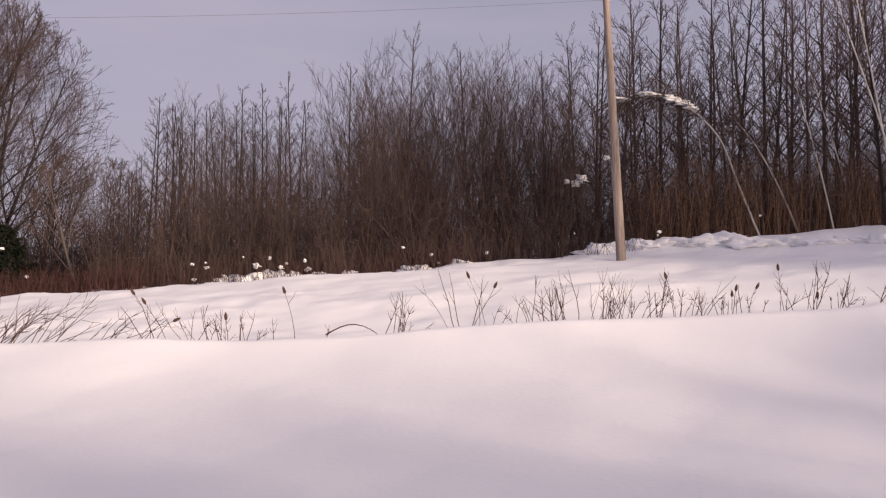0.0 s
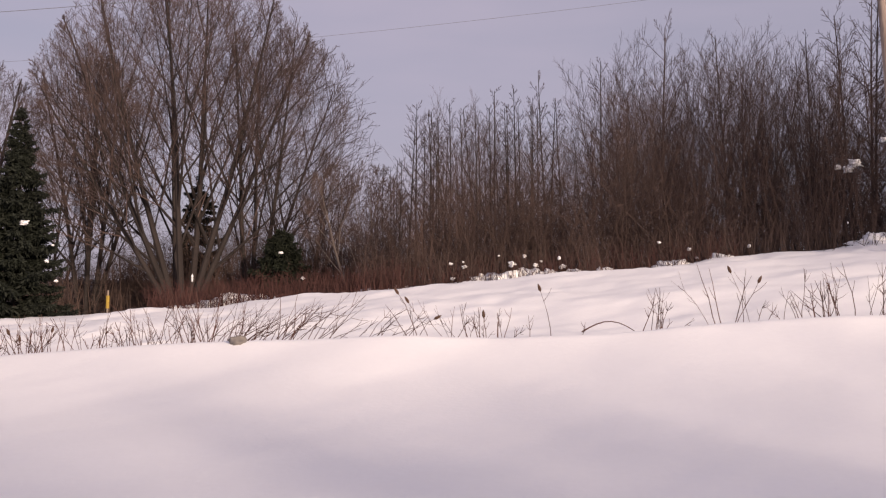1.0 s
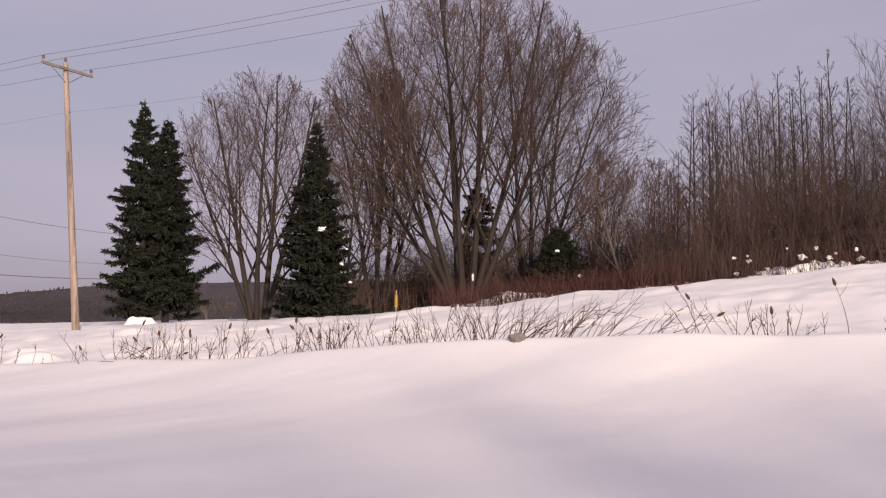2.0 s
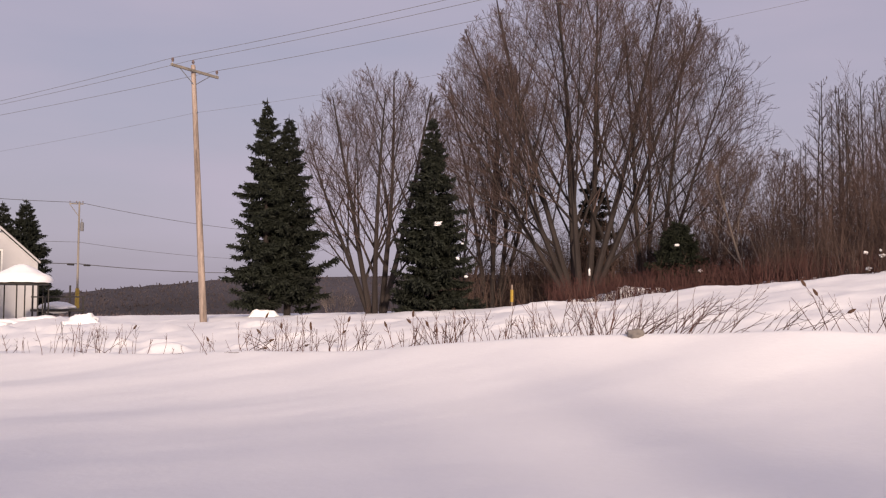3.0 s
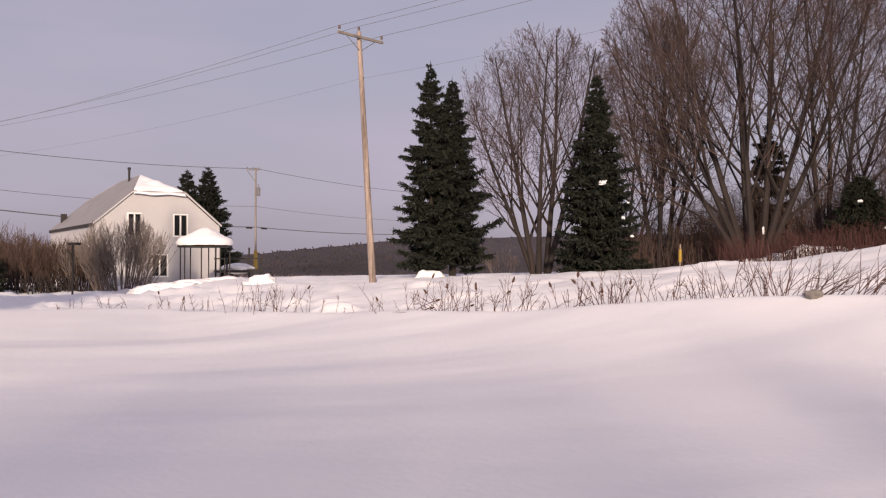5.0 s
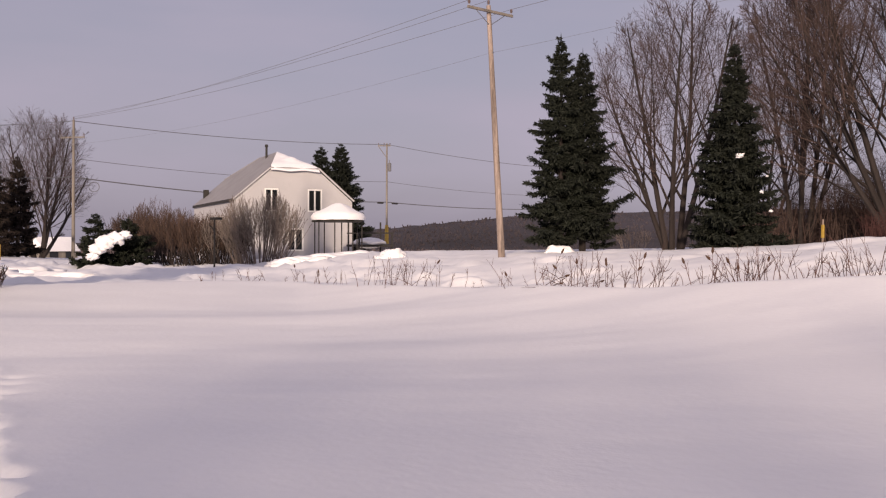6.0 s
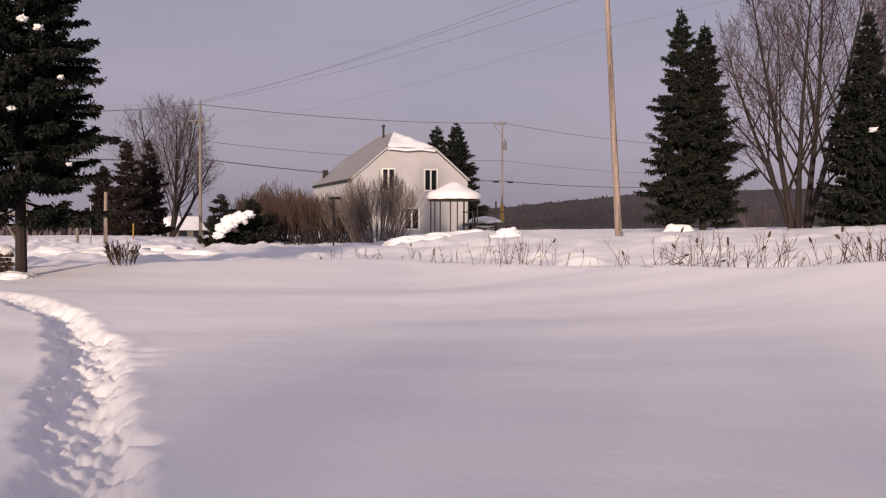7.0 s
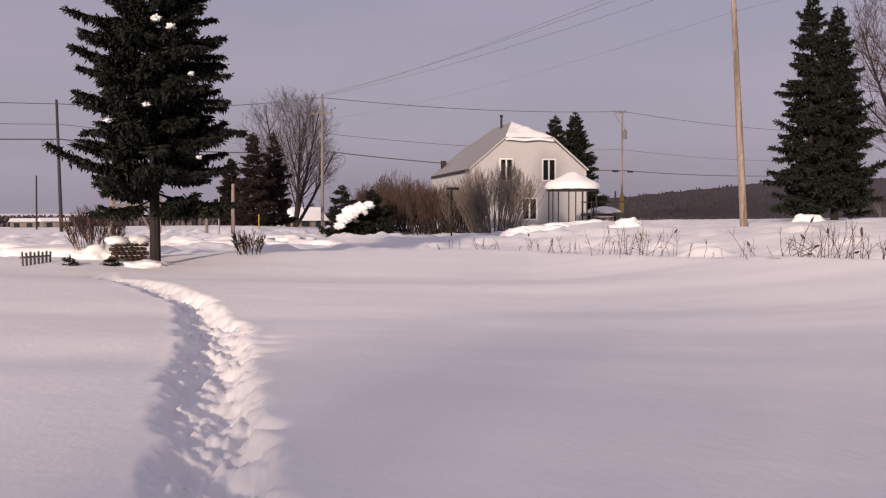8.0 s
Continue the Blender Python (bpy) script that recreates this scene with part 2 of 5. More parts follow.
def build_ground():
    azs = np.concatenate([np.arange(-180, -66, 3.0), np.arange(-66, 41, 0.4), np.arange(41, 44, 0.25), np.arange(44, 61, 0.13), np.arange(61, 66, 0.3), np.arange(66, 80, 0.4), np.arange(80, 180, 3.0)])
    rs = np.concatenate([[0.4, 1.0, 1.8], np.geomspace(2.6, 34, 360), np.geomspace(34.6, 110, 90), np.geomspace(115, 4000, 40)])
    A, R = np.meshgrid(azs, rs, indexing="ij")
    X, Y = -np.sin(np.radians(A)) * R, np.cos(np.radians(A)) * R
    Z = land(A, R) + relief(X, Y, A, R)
    # trodden trail: a soft trough, and in it one deep hole for each footfall
    tr, ta = np.array([p[0] for p in TRACK]), np.array([p[1] for p in TRACK])
    off = np.radians(A - np.interp(R, tr, ta)) * R
    on = np.clip((27 - R) / 6, 0, 1) * np.clip((R - 2.7) / 0.8, 0, 1) * (np.abs(off) < 2.5)
    warp = 0.17 * value_noise(X * 2.3, Y * 2.3, 5) + 0.05 * value_noise(X * 7, Y * 7, 15)
    half = 0.34 + 0.2 * value_noise(R * 1.1, R * 0 + 0.5, 6)
    d = (off + warp) / half
    Z += on * (-0.15 * np.exp(-np.abs(d) ** 4) + 0.010 * np.exp(-((np.abs(d) - 1.3) / 0.4) ** 2) * (1 + 1.2 * value_noise(X * 3, Y * 3, 8)))
    r3 = random.Random(12)
    q = 3.0
    while q < 26:
        for side in (-1, 1):
            o0, q0 = side * r3.uniform(0.0, 0.32), q + r3.uniform(-0.14, 0.14)
            turn, size = r3.uniform(-0.9, 0.9), r3.uniform(0.7, 1.2)
            du, dv = off + 0.5 * warp - o0, R - q0
            e = ((du * math.cos(turn) + dv * math.sin(turn)) / (0.15 * size)) ** 2 + ((dv * math.cos(turn) - du * math.sin(turn)) / (0.25 * size)) ** 2
            Z -= on * (np.abs(dv) < 1.2) * 0.11 * r3.uniform(0.5, 1.2) * np.exp(-e ** 1.6)
        q += r3.uniform(0.42, 0.62)
    churn = 0.6 * value_noise(X * 4, Y * 4, 14) + 1.2 * value_noise(X * 9, Y * 9, 7) + 1.3 * value_noise(X * 17, Y * 17, 9)
    Z += on * 0.08 * churn * np.exp(-(np.abs(d) / 1.15) ** 6)
    # two small marks beside the trail
    for mr, ma in ((12.3, 49.5), (12.9, 49.2), (11.6, 49.7)):
        Z -= 0.04 * np.exp(-(((R - mr) / 0.12) ** 2 + (np.radians(A - ma) * R / 0.25) ** 2))
    # lumpy ploughed bank along the pole line
    db = line_distance(np.clip(A, -90, 90), 29.4, 24, 62)
    lump = value_noise(X / 1.6, Y / 1.1, 11) + 0.55 * value_noise(X / 0.6, Y / 0.45, 12) + 0.3 * value_noise(X / 0.25, Y / 0.2, 13)
    Z += (np.interp(A, [-30, 10], [0.09, 0.2]) * lump * np.exp(-((R - db + 3) / 4.5) ** 2) + 0.12 * lump * (R > db) * (R < db + 12)) * (np.abs(A) < 75)
    Z += 0.21 * lump * (A > 22) * (A < 75) * np.clip((R - 31) / 4, 0, 1) * np.clip((75 - R) / 10, 0, 1) * np.clip((A - 22) / 6, 0, 1)
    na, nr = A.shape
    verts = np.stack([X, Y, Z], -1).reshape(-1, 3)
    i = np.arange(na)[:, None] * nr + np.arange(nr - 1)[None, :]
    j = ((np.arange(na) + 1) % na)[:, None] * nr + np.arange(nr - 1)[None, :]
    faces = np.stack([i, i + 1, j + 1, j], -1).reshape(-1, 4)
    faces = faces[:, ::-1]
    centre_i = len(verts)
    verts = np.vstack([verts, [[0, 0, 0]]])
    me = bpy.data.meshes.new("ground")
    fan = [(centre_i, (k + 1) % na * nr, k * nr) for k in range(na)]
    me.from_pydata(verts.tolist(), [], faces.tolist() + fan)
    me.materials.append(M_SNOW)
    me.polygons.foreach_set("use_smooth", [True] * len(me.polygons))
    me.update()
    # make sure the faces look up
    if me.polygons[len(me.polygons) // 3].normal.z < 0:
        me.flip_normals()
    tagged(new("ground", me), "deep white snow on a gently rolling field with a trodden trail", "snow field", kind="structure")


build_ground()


# ---- growth ----
class Tubes:
    """Collects bent, tapering tubes and writes them as one mesh."""

    def __init__(self, sides=3):
        self.v, self.f, self.sides = [], [], sides

    def add(self, pts, radii, sides=0):
        n = sides or self.sides
        v, f = self.v, self.f
        base = len(v)
        m = len(pts)
        for k in range(m):
            a = pts[max(k - 1, 0)]
            b = pts[min(k + 1, m - 1)]
            d = b - a
            if abs(d.z) < 0.9 * d.length:
                u = d.cross(Vector((0, 0, 1))).normalized()
            else:
                u = d.cross(Vector((1, 0, 0))).normalized()
            w = d.cross(u).normalized()
            for s in range(n):
                c = 2 * math.pi * s / n
                p = pts[k] + (u * math.cos(c) + w * math.sin(c)) * radii[k]
                v.append((p.x, p.y, p.z))
        for k in range(m - 1):
            for s in range(n):
                a, b = base + k * n + s, base + k * n + (s + 1) % n
                f.append((a, b, b + n, a + n))
        f.append(tuple(base + (m - 1) * n + s for s in range(n)))

    def spike(self, a, b, r):
        """A thin twig that runs to a point."""
        d = b - a
        u = d.cross(Vector((0, 0, 1))) if abs(d.z) < 0.9 * d.length else d.cross(Vector((1, 0, 0)))
        u.normalize()
        w = d.cross(u).normalized()
        k = len(self.v)
        for c, s in ((1, 0), (-0.5, 0.866), (-0.5, -0.866)):
            p = a + (u * c + w * s) * r
            self.v.append((p.x, p.y, p.z))
        self.v.append((b.x, b.y, b.z))
        self.f.extend([(k, k + 1, k + 3), (k + 1, k + 2, k + 3), (k + 2, k, k + 3)])

    def mesh(self, name, mat):
        me = bpy.data.meshes.new(name)
        me.from_pydata(self.v, [], self.f)
        me.materials.append(mat)
        me.update()
        return me


def rand_dir(rng):
    return Vector((rng.gauss(0, 1), rng.gauss(0, 1), rng.gauss(0, 1))).normalized()


def room(p, d, dome):
    """How far from p along d the rounded outline of a crown lies."""
    (cx, cy, cz), (rx, rz) = dome
    o = Vector(((p.x - cx) / rx, (p.y - cy) / rx, (p.z - cz) / rz))
    e = Vector((d.x / rx, d.y / rx, d.z / rz))
    a, b, c = e.dot(e), o.dot(e), o.dot(o) - 1
    disc = b * b - a * c
    return max(0.15, (-b + math.sqrt(disc)) / a) if disc > 0 else 0.15


def branch(rng, trunk, crown, p, d, length, rad, level, spec):
    """One limb and all that grows from it, kept inside the crown's outline."""
    last = spec["levels"]
    dome = spec.get("dome")
    if dome and level:
        length = min(length, room(p, d, dome) * rng.uniform(0.5, 1.14))
    if level >= last:
        q = p + d * length * 0.55
        e = (d + rand_dir(rng) * 0.15 + Vector((0, 0, spec["up"][level]))).normalized()
        crown.spike(p, q, rad)
        crown.spike(q - d * length * 0.12, q + e * length * 0.5, rad * 0.85)
        return
    n = spec.get("segs", (7, 5, 3, 2))[level]
    pts, radii = [p.copy()], [rad]
    step = length / n
    end = max(spec["tip"], rad * (0.18 if level < 2 else 0.35))
    for k in range(n):
        d = (d + rand_dir(rng) * spec["wiggle"] * (0.6 + 0.25 * level) + Vector((0, 0, 1)) * spec["up"][level]).normalized()
        p = p + d * step
        pts.append(p.copy())
        radii.append(rad + (end - rad) * ((k + 1) / n) ** 0.8)
    (trunk if level < spec.get("split", 2) else crown).add(pts, radii, spec.get("sides", (6, 4, 3, 3))[level])
    count = spec["count"][level]
    lo = spec["from"][level]
    turn = rng.random() * 6.28
    for c in range(count):
        t = lo + (1 - lo) * ((c + rng.random()) / count)
        x = t * n
        k = min(int(x), n - 1)
        q = pts[k].lerp(pts[k + 1], x - k)
        axis = (pts[k + 1] - pts[k]).normalized()
        turn += 2.4 + rng.uniform(-0.6, 0.6)
        side = axis.orthogonal().normalized()
        side = (Matrix.Rotation(turn, 3, axis) @ side)
        ang = radians(spec["angle"][level] + rng.uniform(-12, 12))
        nd = axis * math.cos(ang) + side * math.sin(ang)
        r_here = radii[k] + (radii[k + 1] - radii[k]) * (x - k)
        ln = length * spec["ratio"][level] * (1.15 - spec["fade"] * t) * rng.uniform(0.7, 1.2)
        branch(rng, trunk, crown, q, nd, ln, max(spec["tip"], r_here * 0.55), level + 1, spec)


MAPLE = dict(levels=4, segs=(8, 5, 3, 2, 1), sides=(7, 4, 3, 3, 3), tip=0.0075, wiggle=0.055, up=(0.02, 0.06, 0.06, 0.06, 0.1), count=(13, 8, 6, 4), **{"from": (0.16, 0.18, 0.15, 0.15)}, angle=(32, 33, 36, 34), ratio=(0.66, 0.58, 0.5, 0.55), fade=0.5)
MAPLE_OPEN = dict(MAPLE, count=(12, 8, 6, 3), tip=0.0075)
UPRIGHT = dict(levels=3, segs=(8, 3, 2, 1), sides=(5, 3, 3, 3), tip=0.0075, wiggle=0.025, up=(0.03, 0.03, 0.04, 0.05), count=(28, 5, 4), **{"from": (0.16, 0.2, 0.2)}, angle=(36, 32, 34), ratio=(0.25, 0.5, 0.6), fade=0.95)
TALL = dict(levels=3, segs=(8, 4, 2, 1), sides=(5, 3, 3, 3), tip=0.006, wiggle=0.035, up=(0.03, 0.03, 0.04, 0.05), count=(26, 8, 5), **{"from": (0.28, 0.2, 0.2)}, angle=(40, 34, 36), ratio=(0.36, 0.45, 0.5), fade=0.95)
FAN = dict(levels=3, segs=(7, 4, 3, 1), sides=(5, 3, 3, 3), tip=0.006, wiggle=0.04, up=(0.02, 0.08, 0.05, 0.05), count=(11, 7, 5), **{"from": (0.2, 0.2, 0.2)}, angle=(24, 26, 30), ratio=(0.45, 0.45, 0.5), fade=0.55)


def bare_tree(name, stems, spec, seed, height, rad, at, label, mats=(None, None), group="", crown_at=None):
    """stems: (bearing, lean from upright in degrees, share of the height); crown_at: shift to the side, half width, share of the height below it."""
    rng = random.Random(seed)
    trunk, crown = Tubes(), Tubes()
    if crown_at:
        side, half, low = crown_at
        away = math.degrees(math.atan2(-at[0], at[1]))
        c = way(away - 90) * side
        spec = dict(spec, dome=((c.x, c.y, height * (1 + low) / 2), (half, height * (1 - low) / 2)))
    for az, lean, share in stems:
        d = way(az) * math.sin(radians(lean)) + Vector((0, 0, math.cos(radians(lean))))
        p = way(az) * rad * (1.2 if len(stems) > 1 else 0) + Vector((0, 0, -0.3))
        branch(rng, trunk, crown, p, d, height * share, rad * (0.75 if len(stems) > 2 else 1) * share ** 0.5, 0, spec)
    ob = root(name, at, label, "tree", group)
    for nm, tb, mt in (("trunk", trunk, mats[0] or M_BARK), ("crown", crown, mats[1] or M_TWIG)):
        o = new(nm, tb.mesh(nm, mt))
        o.parent = ob
    return ob


def spruce(name, seed, height, width, at, label, whorls=26, lift=0.06, dense=1.0, top_lean=0.0, rag=0.5, taper=0.76, fine=1.0, girth=0.019, category="spruce", group="", mat=None):
    rng = random.Random(seed)
    trunk, crown = Tubes(), Tubes()
    tr = height * girth
    pts = [Vector((top_lean * (k / 6) ** 2, 0, -0.2 + (height + 0.2) * k / 6)) for k in range(7)]
    trunk.add(pts, [tr * (1 - 0.97 * k / 6) + 0.004 for k in range(7)], 8)
    low = lift * height
    v, f = [], []

    def sprig(p, d, ln, w):
        u = d.cross(rand_dir(rng))
        u = u.normalized() if u.length > 0.01 else Vector((1, 0, 0))
        b = len(v)
        m = p + d * ln * 0.5
        for q in (p, m + u * w, p + d * ln, m - u * w):
            v.append((q.x, q.y, q.z))
        f.append((b, b + 1, b + 2, b + 3))

    for wv in range(whorls):
        s = wv / (whorls - 1)
        z0 = low + (height - low) * s ** 0.86
        reach = width / 2 * (1 - s) ** taper * rng.uniform(1 - 0.5 * rag, 1.06) + 0.05
        n = max(4, int(rng.uniform(7, 10) * dense * (1 - 0.35 * s)))
        a0 = rng.random() * 6.28
        for b in range(n):
            az = a0 + 6.28 * b / n + rng.uniform(-0.25, 0.25)
            ln = reach * rng.uniform(1 - 0.75 * rag, 1.04)
            z = z0 + rng.uniform(-1.5, 1.5) * (1 - 0.6 * s) * height / whorls
            out = Vector((math.cos(az), math.sin(az), 0))
            slope = -0.28 + 0.75 * s ** 1.5 + rng.uniform(-0.16, 0.16)
            lift_tip = rng.uniform(0.1, 0.4)
            segs = 5
            cx = top_lean * max(0, z / height) ** 2
            bp = [Vector((cx, 0, z))]
            for k in range(segs):
                t = (k + 1) / segs
                bp.append(Vector((cx, 0, z)) + out * ln * t + Vector((0, 0, ln * (slope * t + lift_tip * t * t * (1 - s)))))
            trunk.add(bp, [max(0.006, 0.016 * ln * (1 - 0.8 * k / segs)) for k in range(segs + 1)], 3)
            side = Vector((-out.y, out.x, 0))
            m = max(6, int(32 * ln ** 0.8 * dense / fine / max(1.0, width / 5)))
            pad = 0.16 + 0.2 * ln
            for k in range(m):
                t = 0.22 + 0.78 * (k + rng.random()) / m
                x = t * segs
                i = min(int(x), segs - 1)
                q = bp[i].lerp(bp[i + 1], x - i)
                ax = (bp[i + 1] - bp[i]).normalized()
                for sg in (-1, 1):
                    # side shoots, hung with smaller ones
                    d = (ax * rng.uniform(0.3, 1.0) + side * sg * rng.uniform(0.4, 1.1) + Vector((0, 0, rng.uniform(-0.6, 0.12)))).normalized()
                    sl = (pad * (1.15 - 0.75 * t) + 0.06) * rng.uniform(0.5, 1.15) * fine
                    sprig(q, d, sl, 0.015 + 0.075 * sl)
                    for _ in range(2):
                        q2 = q + d * sl * rng.uniform(0.35, 0.95)
                        sprig(q2, (d * 0.7 + rand_dir(rng) * 0.8 - Vector((0, 0, 0.4))).normalized(), sl * rng.uniform(0.4, 0.75) + 0.06, 0.014 + 0.07 * sl)
            for _ in range(4):
                sprig(bp[-2].lerp(bp[-1], rng.random()), ((bp[-1] - bp[-2]).normalized() + rand_dir(rng) * 0.5).normalized(), (0.12 + 0.06 * ln) * fine, 0.02)
    sprig(Vector((top_lean, 0, height - 0.3)), Vector((0, 0, 1)), 0.75, 0.05)
    ob = root(name, at, label, category, group)
    o = new("trunk", trunk.mesh("trunk", M_BARK))
    o.parent = ob
    me = bpy.data.meshes.new("crown")
    me.from_pydata(v, [], f)
    me.materials.append(mat or M_NEEDLE)
    o = new("crown", me)
    o.parent = ob
    return ob


# ---- utility poles and wires ----
def box(bm, sx, sy, sz, at=(0, 0, 0), rot=None, bevel=0.0):
    r = bmesh.ops.create_cube(bm, size=1)
    vs = r["verts"]
    bmesh.ops.scale(bm, vec=(sx, sy, sz), verts=vs)
    if bevel:
        es = list({e for q in vs for e in q.link_edges})
        vs = list({q for g in bmesh.ops.bevel(bm, geom=es, offset=bevel, segments=1, affect="EDGES")["verts"] for q in [g]} | {q for q in vs if q.is_valid})
    if rot is not None:
        bmesh.ops.rotate(bm, matrix=rot, verts=vs)
    bmesh.ops.translate(bm, vec=at, verts=vs)
    return vs


def rod(bm, a, b, r1, r2=None, n=8):
    a, b = Vector(a), Vector(b)
    d = b - a
    res = bmesh.ops.create_cone(bm, cap_ends=True, segments=n, radius1=r1, radius2=r1 if r2 is None else r2, depth=d.length)
    bmesh.ops.rotate(bm, matrix=d.to_track_quat("Z", "Y").to_matrix(), verts=res["verts"])
    bmesh.ops.translate(bm, vec=(a + b) / 2, verts=res["verts"])


def wire(a, b, sag, rad, label, name="power_wire", group="overhead wires"):
    a, b = Vector(a), Vector(b)
    t = Tubes(4)
    n = 28
    pts = [a.lerp(b, k / n) - Vector((0, 0, sag * 4 * (k / n) * (1 - k / n))) for k in range(n + 1)]
    t.add(pts, [rad] * (n + 1))
    return tagged(new(name, t.mesh(name, M_WIRE)), label, "wire", group)


ACROSS = Vector((0.414, 0.909, 0))          # square to the pole line


def insulator(parent, at, label="ribbed brown insulator"):
    bm = bmesh.new()
    rod(bm, (0, 0, 0), (0, 0, 0.14), 0.015)
    for k, r in enumerate((0.06, 0.075, 0.06)):
        rod(bm, (0, 0, 0.10 + 0.055 * k), (0, 0, 0.145 + 0.055 * k), r, r * 0.7, 10)
    o = part("insulator", bm, M_CERAMIC, parent, label)
    o.location = at


def line_pole(at, height, lean, label, arm_along, arm=2.75, mat=None, base_r=0.16, top_r=0.10, extra=True, drop=0.0):
    """A wooden pole with one crossarm, two braces and three insulators; lean: the shift of its head."""
    ob = root("utility_pole", at, label, "utility pole", "utility poles")
    head = Vector(lean) + Vector((0, 0, height))
    tb = Tubes()
    n = 12
    pts = [Vector(lean) * (k / n) + Vector((0, 0, -0.4 + (height + 0.4) * k / n)) for k in range(n + 1)]
    tb.add(pts, [base_r + (top_r - base_r) * k / n for k in range(n + 1)], 14)
    me = tb.mesh("pole", mat or M_POLE)
    me.polygons.foreach_set("use_smooth", [len(p.vertices) == 4 for p in me.polygons])
    o = new("pole", me)
    o.parent = ob
    a = Vector(arm_along).normalized()
    c = head - Vector((0, 0, 0.28 + drop))
    rot = a.to_track_quat("X", "Z").to_matrix()
    off = a.cross(Vector((0, 0, 1))) * 0.14
    bm = bmesh.new()
    box(bm, arm, 0.09, 0.115, c + off, rot, 0.008)
    part("crossarm", bm, M_POLE_GREY, ob, "weathered grey timber crossarm")
    for s in (-1, 1):
        bm = bmesh.new()
        rod(bm, c + off + a * s * arm * 0.32 - Vector((0, 0, 0.05)), c - Vector((0, 0, 0.62)) + off * 0.7, 0.018)
        part("brace", bm, M_STEEL, ob, "flat steel brace")
        insulator(ob, c + off + a * s * arm * 0.47 + Vector((0, 0, 0.05)))
    insulator(ob, head + Vector((0, 0, -0.03)))
    if extra:
        bm = bmesh.new()
        z = height - 2.1
        box(bm, 0.05, 0.30, 0.05, Vector(lean) * (z / height) + Vector((0, 0, z)), rot)
        part("bracket", bm, M_STEEL, ob, "small steel bracket for the neutral wire")
    tops = [ob.location + c + off + a * s * arm * (0.47 if not drop else 0.06) + Vector((0, 0, 0.3 + drop)) for s in (-1, 1)] + [ob.location + head + Vector((0, 0, 0.24))]
    return ob, tops, ob.location + Vector(lean) * ((height - 2.1) / height) + Vector((0, 0, height - 2.1))


P_R, P_M, P_L = spot(-42.7, 31.0), spot(20.99, 42.0), spot(45.85, 87.0)
LEAN_M = (-0.68, 0.0, 0)
_, TOP_R, NEU_R = line_pole(P_R, 10.6, (-0.45, 0.3, 0), "pale weathered wooden utility pole leaning a little, in deep snow", ACROSS)
_, TOP_M, NEU_M = line_pole(P_M, 11.1, LEAN_M, "pale weathered wooden utility pole with crossarm and insulators", ACROSS)
_, TOP_L, NEU_L = line_pole(P_L, 11.9, (0.05, 0, 0), "grey wooden utility pole beside a cedar bush", (1, 0.15, 0), arm=2.4, mat=M_POLE_GREY, drop=1.25)
for a, b in ((TOP_R, TOP_M), (TOP_M, TOP_L)):
    for p, q in zip(a, b):
        wire(p, q, 0.5, 0.010, "thin grey overhead power wire between poles")
wire(NEU_R, NEU_M, 0.6, 0.005, "thin grey neutral wire between poles")
wire(NEU_M, NEU_L, 0.6, 0.005, "thin grey neutral wire between poles")

P_FAR, P_LL = spot(27.95, 112.0), spot(60.52, 76.0)
FAR_H, LL_H = 13.0, 9.8


def road_pole(at, height, label, mat, guard=False, transformer=False):
    ob = root("utility_pole", at, label, "utility pole", "utility poles")
    tb = Tubes()
    tb.add([Vector((0, 0, -0.4 + (height + 0.4) * k / 8)) for k in range(9)], [0.14 - 0.05 * k / 8 for k in range(9)], 12)
    o = new("pole", tb.mesh("pole", mat))
    o.parent = ob
    if transformer:
        bm = bmesh.new()
        box(bm, 1.5, 0.1, 0.12, (-0.35, 0, height - 0.25), Matrix.Rotation(radians(28), 3, "Z"))
        part("crossarm", bm, M_POLE_GREY, ob, "short timber crossarm")
        bm = bmesh.new()
        rod(bm, (-0.9, -0.4, height - 0.35), (0, 0, height - 1.7), 0.04)
        part("brace", bm, M_POLE_GREY, ob)
        bm = bmesh.new()
        rod(bm, (0.42, -0.1, height - 3.3), (0.42, -0.1, height - 2.4), 0.2, n=14)
        rod(bm, (0.42, -0.1, height - 2.4), (0.42, -0.1, height - 2.3), 0.2, 0.12, n=14)
        rod(bm, (0.40, -0.15, height - 2.3), (0.40, -0.15, height - 1.95), 0.05)
        part("transformer", bm, M_WIRE, ob, "grey steel drum transformer")
        for k in range(3):
            insulator(ob, Vector((-0.35 + (k - 1) * 0.6, (k - 1) * 0.3, height - 0.19)))
    if guard:
        bm = bmesh.new()
        rod(bm, (0, 0, 1.2), (0, 0, 3.4), 0.26, 0.2, 10)
        part("guard", bm, M_YELLOW, ob, "yellow plastic guard round the foot")
    return ob


road_pole(P_FAR, FAR_H, "grey roadside utility pole with a drum transformer and yellow guard", M_POLE_GREY, True, True)
road_pole(P_LL, LL_H, "dark tarred roadside utility pole carrying cables", M_POLE_DARK).rotation_euler = (0, radians(-1.2), radians(60.5))
P_BACK = P_LL + (P_LL - P_L) * 1.5
P_ON = P_FAR + (P_FAR - P_L) * 1.1


def on_pole(p, h):
    return Vector((p.x, p.y, p.z + h))


